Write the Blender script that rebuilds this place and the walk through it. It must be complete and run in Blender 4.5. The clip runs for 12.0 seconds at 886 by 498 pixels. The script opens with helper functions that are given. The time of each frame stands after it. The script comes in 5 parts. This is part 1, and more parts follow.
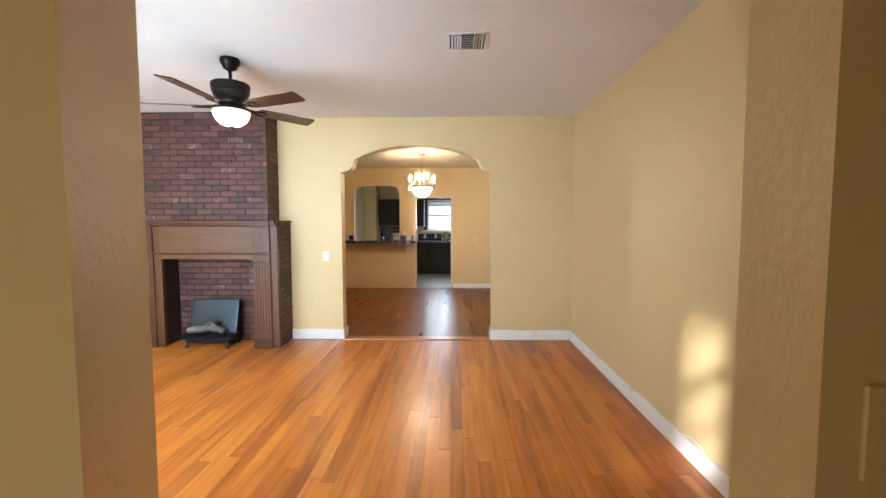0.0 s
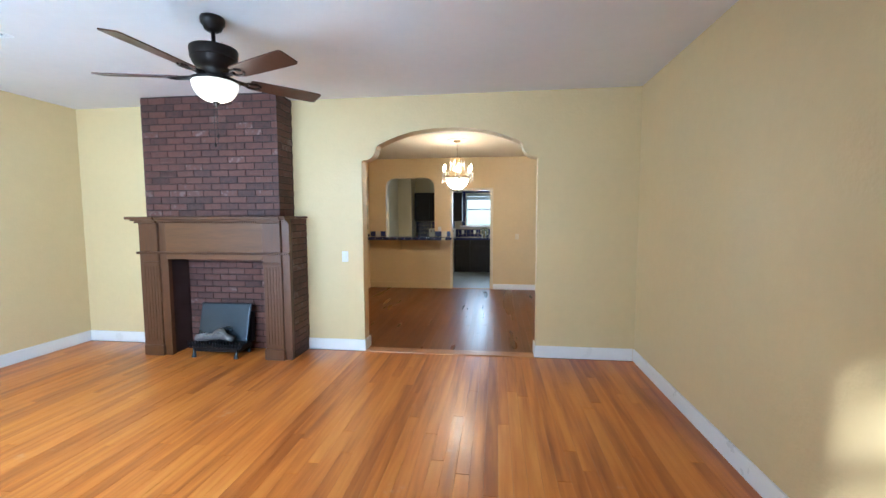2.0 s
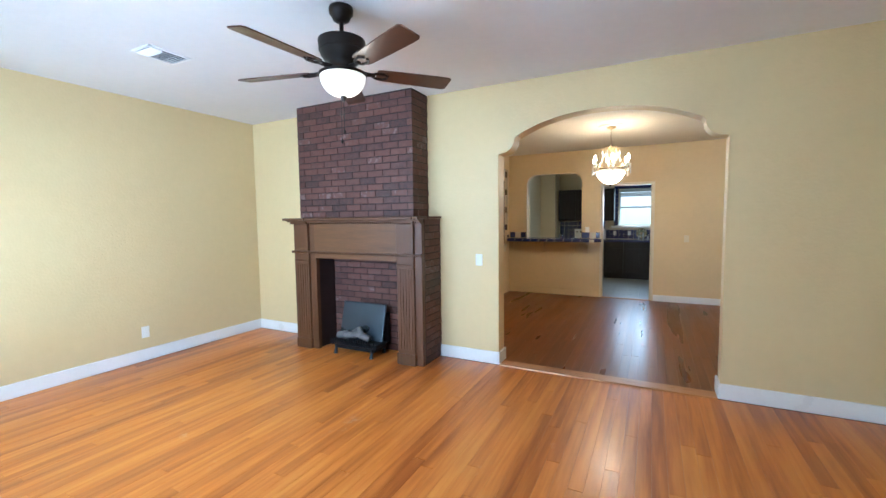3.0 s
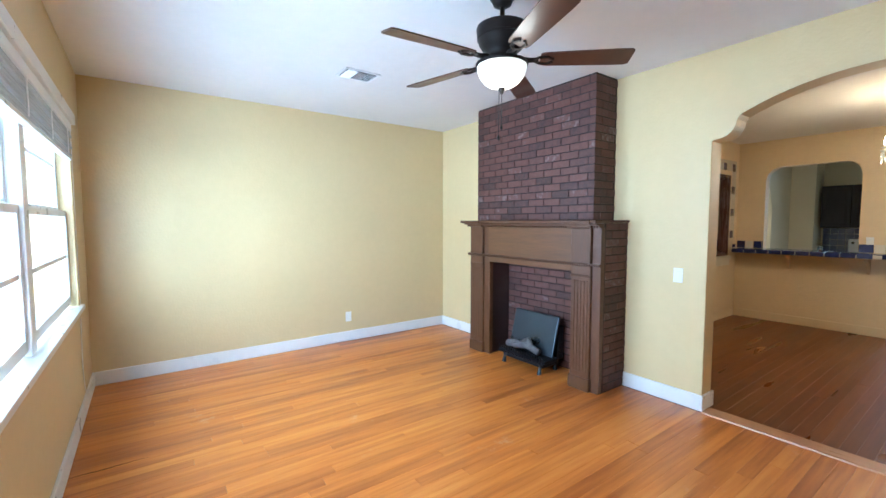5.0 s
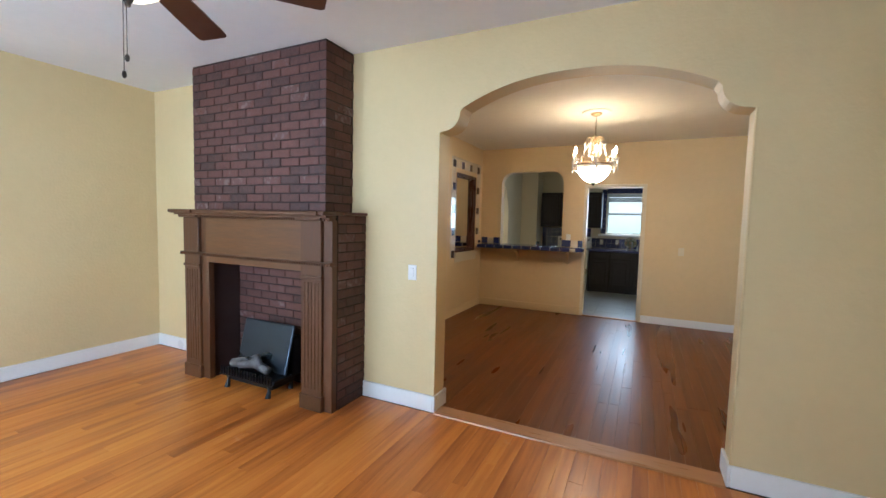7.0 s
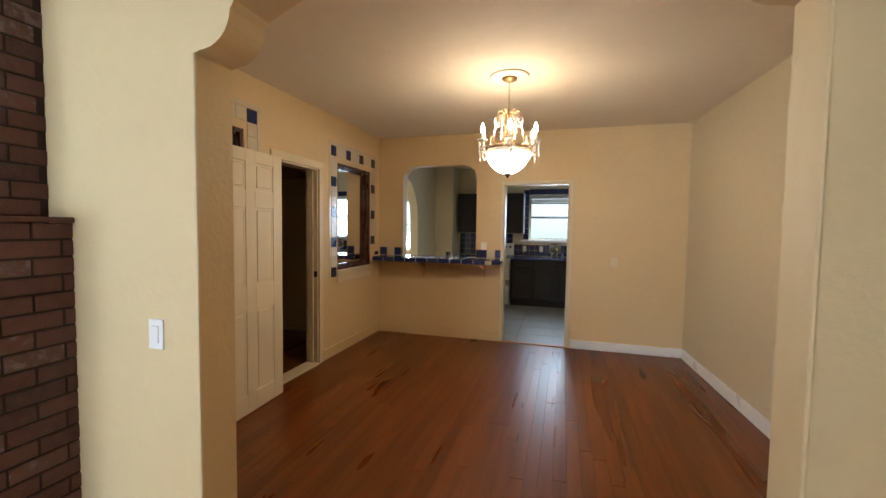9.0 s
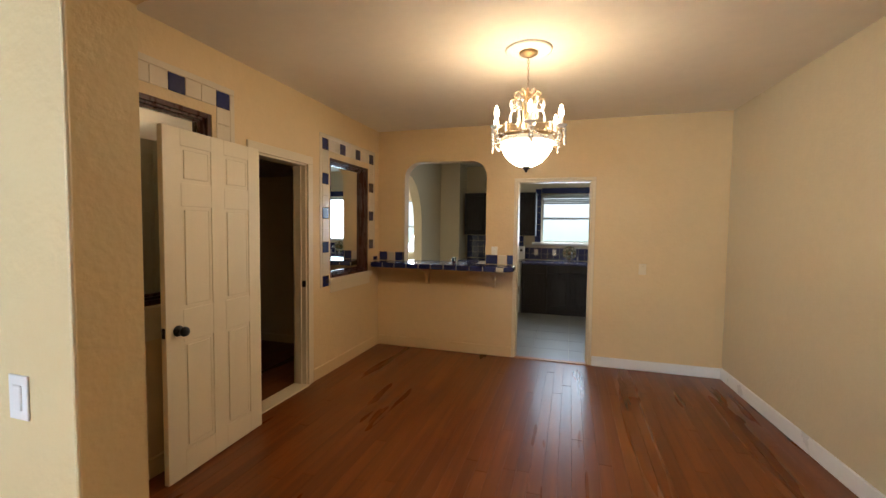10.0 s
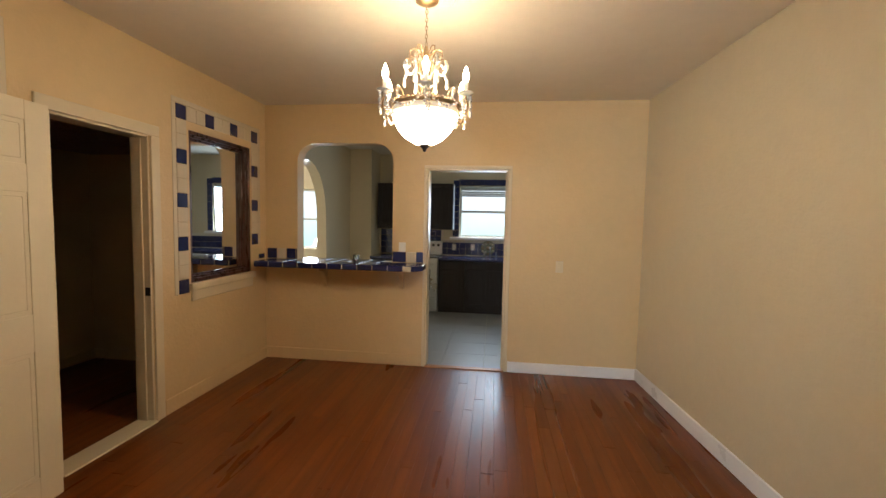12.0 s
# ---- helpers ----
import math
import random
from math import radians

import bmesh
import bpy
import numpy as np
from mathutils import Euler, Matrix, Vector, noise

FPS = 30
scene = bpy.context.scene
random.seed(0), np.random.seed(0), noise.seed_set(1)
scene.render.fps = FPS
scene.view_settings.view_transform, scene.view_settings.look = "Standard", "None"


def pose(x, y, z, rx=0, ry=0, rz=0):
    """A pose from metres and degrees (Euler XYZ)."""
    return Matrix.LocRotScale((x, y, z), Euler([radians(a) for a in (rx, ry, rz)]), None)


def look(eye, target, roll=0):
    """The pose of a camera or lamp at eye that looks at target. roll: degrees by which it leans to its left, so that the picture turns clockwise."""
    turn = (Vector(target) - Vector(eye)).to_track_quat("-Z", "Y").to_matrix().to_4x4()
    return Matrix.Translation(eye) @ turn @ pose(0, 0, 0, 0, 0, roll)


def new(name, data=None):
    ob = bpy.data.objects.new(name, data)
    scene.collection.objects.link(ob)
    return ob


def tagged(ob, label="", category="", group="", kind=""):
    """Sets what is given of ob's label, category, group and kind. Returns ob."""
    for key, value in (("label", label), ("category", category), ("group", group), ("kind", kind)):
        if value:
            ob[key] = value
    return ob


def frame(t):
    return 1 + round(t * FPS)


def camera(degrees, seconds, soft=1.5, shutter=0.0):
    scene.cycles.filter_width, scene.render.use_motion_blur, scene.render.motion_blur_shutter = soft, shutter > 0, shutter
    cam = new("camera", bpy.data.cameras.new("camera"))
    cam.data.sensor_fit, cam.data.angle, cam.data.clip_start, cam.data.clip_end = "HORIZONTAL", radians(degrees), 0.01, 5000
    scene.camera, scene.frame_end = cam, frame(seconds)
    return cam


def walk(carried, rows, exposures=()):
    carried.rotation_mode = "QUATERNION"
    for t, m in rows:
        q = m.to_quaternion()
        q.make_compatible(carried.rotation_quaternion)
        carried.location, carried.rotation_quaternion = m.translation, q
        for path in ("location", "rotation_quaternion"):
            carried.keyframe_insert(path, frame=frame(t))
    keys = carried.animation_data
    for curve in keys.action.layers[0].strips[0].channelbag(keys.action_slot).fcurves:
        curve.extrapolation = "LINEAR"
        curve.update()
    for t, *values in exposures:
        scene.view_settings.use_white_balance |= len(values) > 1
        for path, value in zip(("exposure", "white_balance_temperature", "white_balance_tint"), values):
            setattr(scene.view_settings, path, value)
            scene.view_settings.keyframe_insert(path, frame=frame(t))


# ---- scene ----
cam = camera(94.1, 12.0)
PATH = [
    (0, (0.33, -0.251, 1.464), (0.277, 1.745, 1.337), -0.1),
    (0.5, (0.373, -0.167, 1.495), (0.326, 1.827, 1.351), -0.2),
    (1, (0.434, -0.027, 1.432), (0.355, 1.967, 1.302), -0.2),
    (1.5, (0.422, 0.224, 1.448), (0.303, 2.216, 1.311), -0.2),
    (2, (0.368, 0.503, 1.479), (0.116, 2.481, 1.325), -0.2),
    (2.5, (0.352, 0.789, 1.463), (-0.218, 2.701, 1.318), -0.5),
    (3, (0.279, 0.984, 1.47), (-0.622, 2.763, 1.323), -0.7),
    (3.5, (0.108, 1.076, 1.483), (-1.035, 2.711, 1.341), -0.5),
    (5.5, (0.331, 1.484, 1.473), (-1.322, 2.603, 1.343), 0.0),
    (6, (0.334, 1.611, 1.466), (-1.149, 2.946, 1.334), 0.7),
    (6.5, (0.296, 1.841, 1.471), (-0.885, 3.449, 1.332), 1.3),
    (7, (0.292, 2.141, 1.449), (-0.576, 3.938, 1.312), 1.4),
    (7.5, (0.324, 2.552, 1.469), (-0.359, 4.426, 1.325), 1.3),
    (9.5, (0.133, 3.944, 1.481), (-0.426, 5.862, 1.379), 0.8),
    (10, (0.064, 4.182, 1.497), (-0.524, 6.091, 1.393), 0.7),
    (10.5, (0.073, 4.385, 1.502), (-0.571, 6.275, 1.39), 0.6),
    (11, (0.122, 4.541, 1.505), (-0.579, 6.411, 1.384), 0.5),
    (11.5, (0.151, 4.657, 1.5), (-0.482, 6.55, 1.369), 0.6),
    (12, (0.149, 4.801, 1.5), (-0.092, 6.782, 1.369), 1.2),
]
# seconds, stops, kelvin, tint
EXPOSURES = [(0, 0.05, 5900, 9), (0.6, 0.0, 5350, 8), (1.5, -0.1, 4980, 5), (3.5, -0.13, 4880, 4), (5.5, -0.02, 4750, 3), (7.0, -0.4, 5200, 8), (9.3, -0.45, 5650, 11), (10.5, -0.36, 5750, 11), (12.0, -0.4, 5750, 11)]
walk(cam, [(t, look(eye, target, roll)) for t, eye, target, roll in PATH], EXPOSURES)

# ---- world, sun, window light ----
SUN_DIR = Vector((0.94, 0.342, -0.275)).normalized()
world = bpy.data.worlds.new("sky")
scene.world = world
world.use_nodes = True
wn = world.node_tree.nodes
sky = wn.new("ShaderNodeTexSky")
sky.sky_type = "NISHITA"
sky.sun_disc = False
sky.sun_elevation = math.asin(-SUN_DIR.z)
sky.sun_rotation = math.atan2(-SUN_DIR.x, -SUN_DIR.y)
world.node_tree.links.new(sky.outputs[0], wn["Background"].inputs[0])
wn["Background"].inputs[1].default_value = 0.12


def lamp(name, kind, m, energy, color=(1, 1, 1), **more):
    data = bpy.data.lights.new(name, kind)
    data.energy, data.color = energy, color
    ob = new(name, data)
    ob.matrix_world = m
    if kind == "AREA":
        data.shape, data.size, data.size_y = "RECTANGLE", more["w"], more["h"]
    elif kind == "SUN":
        data.angle = radians(more["angle"])
    else:
        data.shadow_soft_size = more["r"]
    return ob


lamp("sun", "SUN", look((0, 0, 0), SUN_DIR), 5.0, (1.0, 0.95, 0.86), angle=2.2)
lamp("window_daylight_a", "AREA", look((-3.09, 0.66, 1.50), (-3.95, 2.9, 1.55)), 105, (0.78, 0.90, 1.0), w=1.22, h=1.28)
lamp("window_daylight_b", "AREA", look((-1.62, 0.78, 1.50), (-1.62, 2.9, 1.55)), 115, (0.78, 0.90, 1.0), w=1.18, h=1.28)
lamp("chandelier_light", "POINT", Matrix.Translation((-0.232, 7.016, 2.25)), 40, (1.0, 0.75, 0.45), r=0.12)
lamp("fan_light", "POINT", Matrix.Translation((-1.43, 3.03, 2.12)), 6, (1.0, 0.84, 0.62), r=0.09)
# Fill lamp added to brighten the entry piers; yellow tuned to their colour.
lamp("entry_daylight", "AREA", look((-0.355, -0.60, 1.05), (0.1, 1.0, 1.1)), 3.5, (1.0, 0.76, 0.40), w=0.64, h=1.9)
lamp("kitchen_daylight", "AREA", look((0.02, 12.12, 1.62), (0.02, 10.0, 1.5)), 30, (0.80, 0.93, 1.0), w=0.9, h=0.9)
lamp("nook_daylight", "AREA", look((-3.4, 12.12, 1.5), (-3.2, 10.0, 1.4)), 105, (0.95, 0.97, 1.0), w=0.8, h=1.0)


# ---- materials ----
def mat(name, col, rough=0.5, metal=0.0, var=0.12, scale=3.0, fine=40.0, bump=0.0, bscale=120.0, coat=0.0, emit=0.0, ecol=None, stretch=(1, 1, 1), hue=0.0, island=False, rvar=0.1):
    m = bpy.data.materials.new(name)
    m.use_nodes = True
    n, k = m.node_tree.nodes, m.node_tree.links
    b = n["Principled BSDF"]
    b.inputs["Roughness"].default_value = rough
    b.inputs["Metallic"].default_value = metal
    b.inputs["Coat Weight"].default_value = coat
    b.inputs["Coat Roughness"].default_value = 0.12
    geo = n.new("ShaderNodeNewGeometry")
    mp = n.new("ShaderNodeMapping")
    mp.inputs["Scale"].default_value = stretch
    k.new(geo.outputs["Position"], mp.inputs["Vector"])
    big, small = n.new("ShaderNodeTexNoise"), n.new("ShaderNodeTexNoise")
    big.inputs["Scale"].default_value, small.inputs["Scale"].default_value = scale, fine
    big.inputs["Detail"].default_value, small.inputs["Detail"].default_value = 5, 4
    for t in (big, small):
        k.new(mp.outputs[0], t.inputs["Vector"])
    add = n.new("ShaderNodeMath")
    add.operation = "MULTIPLY_ADD"
    k.new(small.outputs[0], add.inputs[0])
    add.inputs[1].default_value = 0.5
    k.new(big.outputs[0], add.inputs[2])
    last = add.outputs[0]
    if hue:
        rnd = (n.new("ShaderNodeNewGeometry").outputs["Random Per Island"] if island else n.new("ShaderNodeObjectInfo").outputs["Random"])
        mix = n.new("ShaderNodeMath")
        mix.operation = "MULTIPLY_ADD"
        k.new(rnd, mix.inputs[0])
        mix.inputs[1].default_value = hue
        k.new(last, mix.inputs[2])
        sub = n.new("ShaderNodeMath")
        sub.operation = "SUBTRACT"
        k.new(mix.outputs[0], sub.inputs[0])
        sub.inputs[1].default_value = hue / 2
        last = sub.outputs[0]
    ramp = n.new("ShaderNodeMapRange")
    ramp.inputs["From Min"].default_value, ramp.inputs["From Max"].default_value = 0.25, 1.25
    ramp.inputs["To Min"].default_value, ramp.inputs["To Max"].default_value = 1 - var, 1 + var
    ramp.clamp = False
    k.new(last, ramp.inputs["Value"])
    mul = n.new("ShaderNodeVectorMath")
    mul.operation = "SCALE"
    mul.inputs[0].default_value = col
    k.new(ramp.outputs[0], mul.inputs["Scale"])
    k.new(mul.outputs[0], b.inputs["Base Color"])
    if rvar:
        rr = n.new("ShaderNodeMapRange")
        rr.inputs["From Min"].default_value, rr.inputs["From Max"].default_value = 0.3, 0.7
        rr.inputs["To Min"].default_value, rr.inputs["To Max"].default_value = max(0.02, rough - rvar), min(1, rough + rvar)
        k.new(big.outputs[0], rr.inputs["Value"])
        k.new(rr.outputs[0], b.inputs["Roughness"])
    if bump:
        bt = n.new("ShaderNodeTexNoise")
        bt.inputs["Scale"].default_value, bt.inputs["Detail"].default_value = bscale, 6
        k.new(mp.outputs[0], bt.inputs["Vector"])
        bp = n.new("ShaderNodeBump")
        bp.inputs["Strength"].default_value, bp.inputs["Distance"].default_value = bump, 0.01
        k.new(bt.outputs[0], bp.inputs["Height"])
        k.new(bp.outputs[0], b.inputs["Normal"])
    if emit:
        b.inputs["Emission Color"].default_value = (*(ecol or col), 1)
        b.inputs["Emission Strength"].default_value = emit
    return m


M_WALL = mat("tan_wall_paint", (0.63, 0.490, 0.255), 0.55, var=0.07, scale=1.3, fine=14, bump=0.25, bscale=45)
M_WALL_D = mat("cream_wall_paint", (0.65, 0.490, 0.262), 0.5, var=0.08, scale=1.5, fine=14, bump=0.3, bscale=40)
# The dining right wall's cream, paled to carry the daylight falling on it.
M_WALL_DAYLIT = mat("daylit_cream_wall_paint", (0.575, 0.487, 0.315), 0.5, var=0.08, scale=1.5, fine=14, bump=0.3, bscale=40)
M_KWALL = mat("kitchen_wall_paint", (0.60, 0.515, 0.35), 0.5, var=0.06, scale=2, bump=0.15)
M_CEIL = mat("white_textured_plaster", (0.76, 0.74, 0.72), 0.8, var=0.06, scale=1.4, fine=12, bump=0.35, bscale=9)
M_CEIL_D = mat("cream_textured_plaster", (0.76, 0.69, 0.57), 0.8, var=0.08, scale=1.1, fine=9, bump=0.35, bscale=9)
M_WHITE = mat("white_gloss_trim_paint", (0.80, 0.80, 0.79), 0.35, var=0.05, scale=5, bump=0.08, bscale=60)
M_CREAMT = mat("cream_trim_paint", (0.66, 0.57, 0.40), 0.4, var=0.05, scale=5, bump=0.08, bscale=60)
M_DOOR = mat("cream_door_paint", (0.72, 0.64, 0.47), 0.38, var=0.04, scale=5, bump=0.05, bscale=80)
def ramped(name, stops, island=False, grain=(14, 0.9, 1), gscale=2.2, spread=0.75, tone=0.45, rough=0.3, coat=0.3, bump=0.05, bscale=14, scuff_sheen=0.0, scuff_sheen_col=(0.6, 0.45, 0.35)):
    """Colours picked piece by piece along a ramp, shifted by grain and by broad tone changes; pale patches give wear
    and painted-in sheen.
    """
    m = bpy.data.materials.new(name)
    m.use_nodes = True
    n, k = m.node_tree.nodes, m.node_tree.links
    b = n["Principled BSDF"]
    geo = n.new("ShaderNodeNewGeometry")
    rnd = geo.outputs["Random Per Island"] if island else n.new("ShaderNodeObjectInfo").outputs["Random"]
    mp = n.new("ShaderNodeMapping")
    mp.inputs["Scale"].default_value = grain
    k.new(geo.outputs["Position"], mp.inputs["Vector"])
    off = n.new("ShaderNodeVectorMath")
    off.operation = "ADD"
    k.new(mp.outputs[0], off.inputs[0])
    k.new(rnd, off.inputs[1])
    g, t = n.new("ShaderNodeTexNoise"), n.new("ShaderNodeTexNoise")
    g.inputs["Scale"].default_value, g.inputs["Detail"].default_value, g.inputs["Roughness"].default_value = gscale, 4, 0.55
    t.inputs["Scale"].default_value, t.inputs["Detail"].default_value = 0.9, 3
    k.new(off.outputs[0], g.inputs["Vector"])
    mt = n.new("ShaderNodeMapping")
    mt.inputs["Scale"].default_value = (4.5, 0.5, 1.0) if grain[0] > grain[1] else (1, 1, 1)
    k.new(geo.outputs["Position"], mt.inputs["Vector"])
    k.new(mt.outputs[0], t.inputs["Vector"])

    def madd(a, f, c):
        q = n.new("ShaderNodeMath")
        q.operation = "MULTIPLY_ADD"
        k.new(a, q.inputs[0])
        q.inputs[1].default_value = f
        if isinstance(c, float):
            q.inputs[2].default_value = c
        else:
            k.new(c, q.inputs[2])
        return q.outputs[0]
    v = madd(rnd, spread, 0.5 - spread / 2 - 0.45 - tone / 2)
    v = madd(g.outputs[0], 0.9, v)
    v = madd(t.outputs[0], tone, v)
    ramp = n.new("ShaderNodeValToRGB")
    el = ramp.color_ramp.elements
    el[0].color, el[1].color = (*stops[0][1], 1), (*stops[-1][1], 1)
    for p, c in stops[1:-1]:
        el.new(p).color = (*c, 1)
    k.new(v, ramp.inputs[0])
    col = ramp.outputs[0]
    rr = n.new("ShaderNodeMapRange")
    rr.interpolation_type = "SMOOTHSTEP"
    rr.inputs["From Min"].default_value, rr.inputs["From Max"].default_value = 0.2, 0.8
    rr.inputs["To Min"].default_value, rr.inputs["To Max"].default_value = rough - 0.06, rough + 0.08
    k.new(t.outputs[0], rr.inputs["Value"])
    k.new(rr.outputs[0], b.inputs["Roughness"])
    if scuff_sheen:
        s = n.new("ShaderNodeTexNoise")
        s.inputs["Scale"].default_value, s.inputs["Detail"].default_value, s.inputs["Roughness"].default_value = 2.6, 9, 0.72
        k.new(geo.outputs["Position"], s.inputs["Vector"])
        sr = n.new("ShaderNodeMapRange")
        sr.interpolation_type = "SMOOTHSTEP"
        sr.inputs["From Min"].default_value, sr.inputs["From Max"].default_value = 0.61, 0.74
        sr.inputs["To Max"].default_value = scuff_sheen
        k.new(s.outputs[0], sr.inputs["Value"])
        mx = n.new("ShaderNodeMix")
        mx.data_type = "RGBA"
        k.new(sr.outputs[0], mx.inputs["Factor"])
        k.new(col, mx.inputs["A"])
        mx.inputs["B"].default_value = (*scuff_sheen_col, 1)
        col = mx.outputs["Result"]
    k.new(col, b.inputs["Base Color"])
    b.inputs["Coat Weight"].default_value = coat
    b.inputs["Coat Roughness"].default_value = 0.16
    if bump:
        bt = n.new("ShaderNodeTexNoise")
        bt.inputs["Scale"].default_value, bt.inputs["Detail"].default_value = bscale, 5
        k.new(off.outputs[0] if bscale < 30 else geo.outputs["Position"], bt.inputs["Vector"])
        bp = n.new("ShaderNodeBump")
        bp.inputs["Strength"].default_value, bp.inputs["Distance"].default_value = bump, 0.01
        k.new(bt.outputs[0], bp.inputs["Height"])
        k.new(bp.outputs[0], b.inputs["Normal"])
    return m


PINE = [(0.0, (0.10, 0.022, 0.005)), (0.25, (0.30, 0.078, 0.012)), (0.55, (0.53, 0.172, 0.025)), (0.8, (0.64, 0.255, 0.046)), (1.0, (0.72, 0.35, 0.085))]
REDD = [(0.0, (0.085, 0.021, 0.0035)), (0.35, (0.122, 0.031, 0.0045)), (0.7, (0.190, 0.054, 0.0075)), (1.0, (0.265, 0.088, 0.014))]
BRK = [(0.0, (0.040, 0.016, 0.012)), (0.35, (0.076, 0.027, 0.019)), (0.75, (0.108, 0.038, 0.026)), (0.9, (0.105, 0.050, 0.040)), (1.0, (0.17, 0.115, 0.100))]
M_PLANK = ramped("pine_floorboard", PINE, scuff_sheen=0.42, spread=0.28, tone=0.6, bump=0, grain=(9, 0.55, 1), rough=0.33, coat=0.12)
M_PLANK_J = ramped("pine_floorboard_far", PINE, True, scuff_sheen=0.42, spread=0.28, tone=0.6, bump=0, grain=(9, 0.55, 1), rough=0.33, coat=0.12)
M_PLANK_D = ramped("red_stained_floorboard", REDD, rough=0.30, coat=0.0, spread=0.22, tone=0.36, bump=0, grain=(10, 0.45, 1))
for m in (M_PLANK, M_PLANK_J):
    m.node_tree.nodes["Principled BSDF"].inputs["Specular IOR Level"].default_value = 0.42
M_PLANK_D.node_tree.nodes["Principled BSDF"].inputs["Specular IOR Level"].default_value = 0.38
M_BRICK = ramped("red_brown_brick", BRK, grain=(6, 6, 6), gscale=4, spread=0.8, tone=0.15, rough=0.62, coat=0.0, bump=0.5, bscale=70)
M_GAP = mat("dark_subfloor", (0.035, 0.014, 0.007), 0.8)
M_THRESH = mat("oak_threshold", (0.42, 0.19, 0.07), 0.35, var=0.25, scale=3, fine=12, stretch=(1.5, 22, 22), coat=0.2)
M_OAK = mat("brown_stained_mantel_wood", (0.088, 0.034, 0.0100), 0.46, var=0.30, scale=2.0, fine=7, bump=0.05, bscale=8, stretch=(18, 18, 1.5), coat=0.0)
M_OAK_H = mat("brown_stained_frieze_wood", (0.115, 0.049, 0.0145), 0.44, var=0.45, scale=1.2, fine=7, bump=0.04, bscale=8, stretch=(1.5, 16, 16), coat=0.0)
M_MORTAR = mat("dark_mortar", (0.030, 0.019, 0.015), 0.9, var=0.2, bump=0.4)
M_IRON = mat("black_metal", (0.016, 0.018, 0.022), 0.42, 0.6, var=0.2, rvar=0.1)
M_PANEL = mat("grey_metal_panel", (0.050, 0.062, 0.075), 0.35, 0.7, var=0.15)
M_LOG = mat("charred_log", (0.12, 0.115, 0.115), 0.5, var=0.7, scale=18, fine=60, bump=0.6, bscale=50)
M_BRONZE = mat("dark_bronze", (0.022, 0.017, 0.015), 0.42, 0.7, var=0.2)
M_BLADE = mat("walnut_fan_blade", (0.062, 0.021, 0.009), 0.38, var=0.4, scale=6, fine=30, coat=0.2)
M_SHADE = mat("frosted_glass_shade", (0.9, 0.85, 0.75), 0.4, emit=1.1, ecol=(1.0, 0.88, 0.68), var=0.03)
M_DARKWOOD = mat("dark_red_mahogany", (0.055, 0.016, 0.010), 0.3, var=0.3, scale=3, fine=10, stretch=(10, 10, 1.5), coat=0.3)
M_BLUE = mat("cobalt_glazed_tile", (0.013, 0.019, 0.092), 0.16, var=0.18, scale=14, hue=0.2, coat=0.35, rvar=0.05)
M_CREAMTILE = mat("cream_glazed_tile", (0.66, 0.58, 0.44), 0.15, var=0.06, scale=10, hue=0.10, coat=0.4, rvar=0.05)
M_GROUT = mat("pale_grout", (0.63, 0.57, 0.45), 0.8, var=0.1)
M_MIRROR = mat("mirror_silver", (0.80, 0.82, 0.80), 0.015, 1.0, var=0.0, rvar=0)
M_KTILE = mat("grey_floor_tile", (0.27, 0.268, 0.255), 0.4, var=0.05, scale=5, hue=0.10, rvar=0.04)
M_CAB = mat("espresso_cabinet_wood", (0.010, 0.0058, 0.005), 0.62, var=0.3, scale=3, fine=10, stretch=(10, 10, 1.5))
M_STEEL = mat("brushed_steel", (0.55, 0.55, 0.54), 0.3, 0.9, var=0.05)
M_BLACKGLASS = mat("black_oven_glass", (0.01, 0.01, 0.012), 0.08, var=0)
M_PLASTIC = mat("white_plastic", (0.80, 0.79, 0.76), 0.35, var=0.02)
M_GOLD = mat("antique_gold", (0.34, 0.23, 0.11), 0.35, 0.8, var=0.2)
M_CRYSTAL = mat("lit_crystal_glass", (0.92, 0.89, 0.82), 0.08, var=0.05)
M_CRYSTAL.node_tree.nodes["Principled BSDF"].inputs["Transmission Weight"].default_value = 0.35
# Upper band of the lit bowl; lower glow draws the light falling off.
M_BOWLRIM = mat("dimmer_marbled_bowl_glass", (0.88, 0.80, 0.64), 0.3, emit=0.45, ecol=(1.0, 0.80, 0.52), var=0.25, scale=30)
M_BOWL = mat("alabaster_glass_bowl", (0.95, 0.88, 0.72), 0.35, emit=72.0, ecol=(1.0, 0.75, 0.46), var=0.1, scale=9)
M_BULB = mat("lit_candle_bulb", (1, 0.9, 0.7), 0.3, emit=110, ecol=(1.0, 0.78, 0.48), var=0)
M_PAN = mat("milky_cut_glass", (0.90, 0.86, 0.76), 0.2, var=0.05)
M_PAN.node_tree.nodes["Principled BSDF"].inputs["Transmission Weight"].default_value = 0.25
# Ivory sleeve; a weak glow stands in for light from its bulb.
M_CANDLE = mat("glowing_ivory_sleeve", (0.85, 0.78, 0.62), 0.5, emit=0.6, ecol=(1.0, 0.8, 0.5), var=0.03)
M_BLIND = mat("woven_blind_fabric", (0.50, 0.52, 0.52), 0.8, var=0.15, scale=20, fine=120, stretch=(1, 1, 12))
M_GROUND = mat("pale_ground", (0.16, 0.17, 0.10), 0.9, var=0.3, scale=0.8)
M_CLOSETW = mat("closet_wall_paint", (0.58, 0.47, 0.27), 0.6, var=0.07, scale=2)


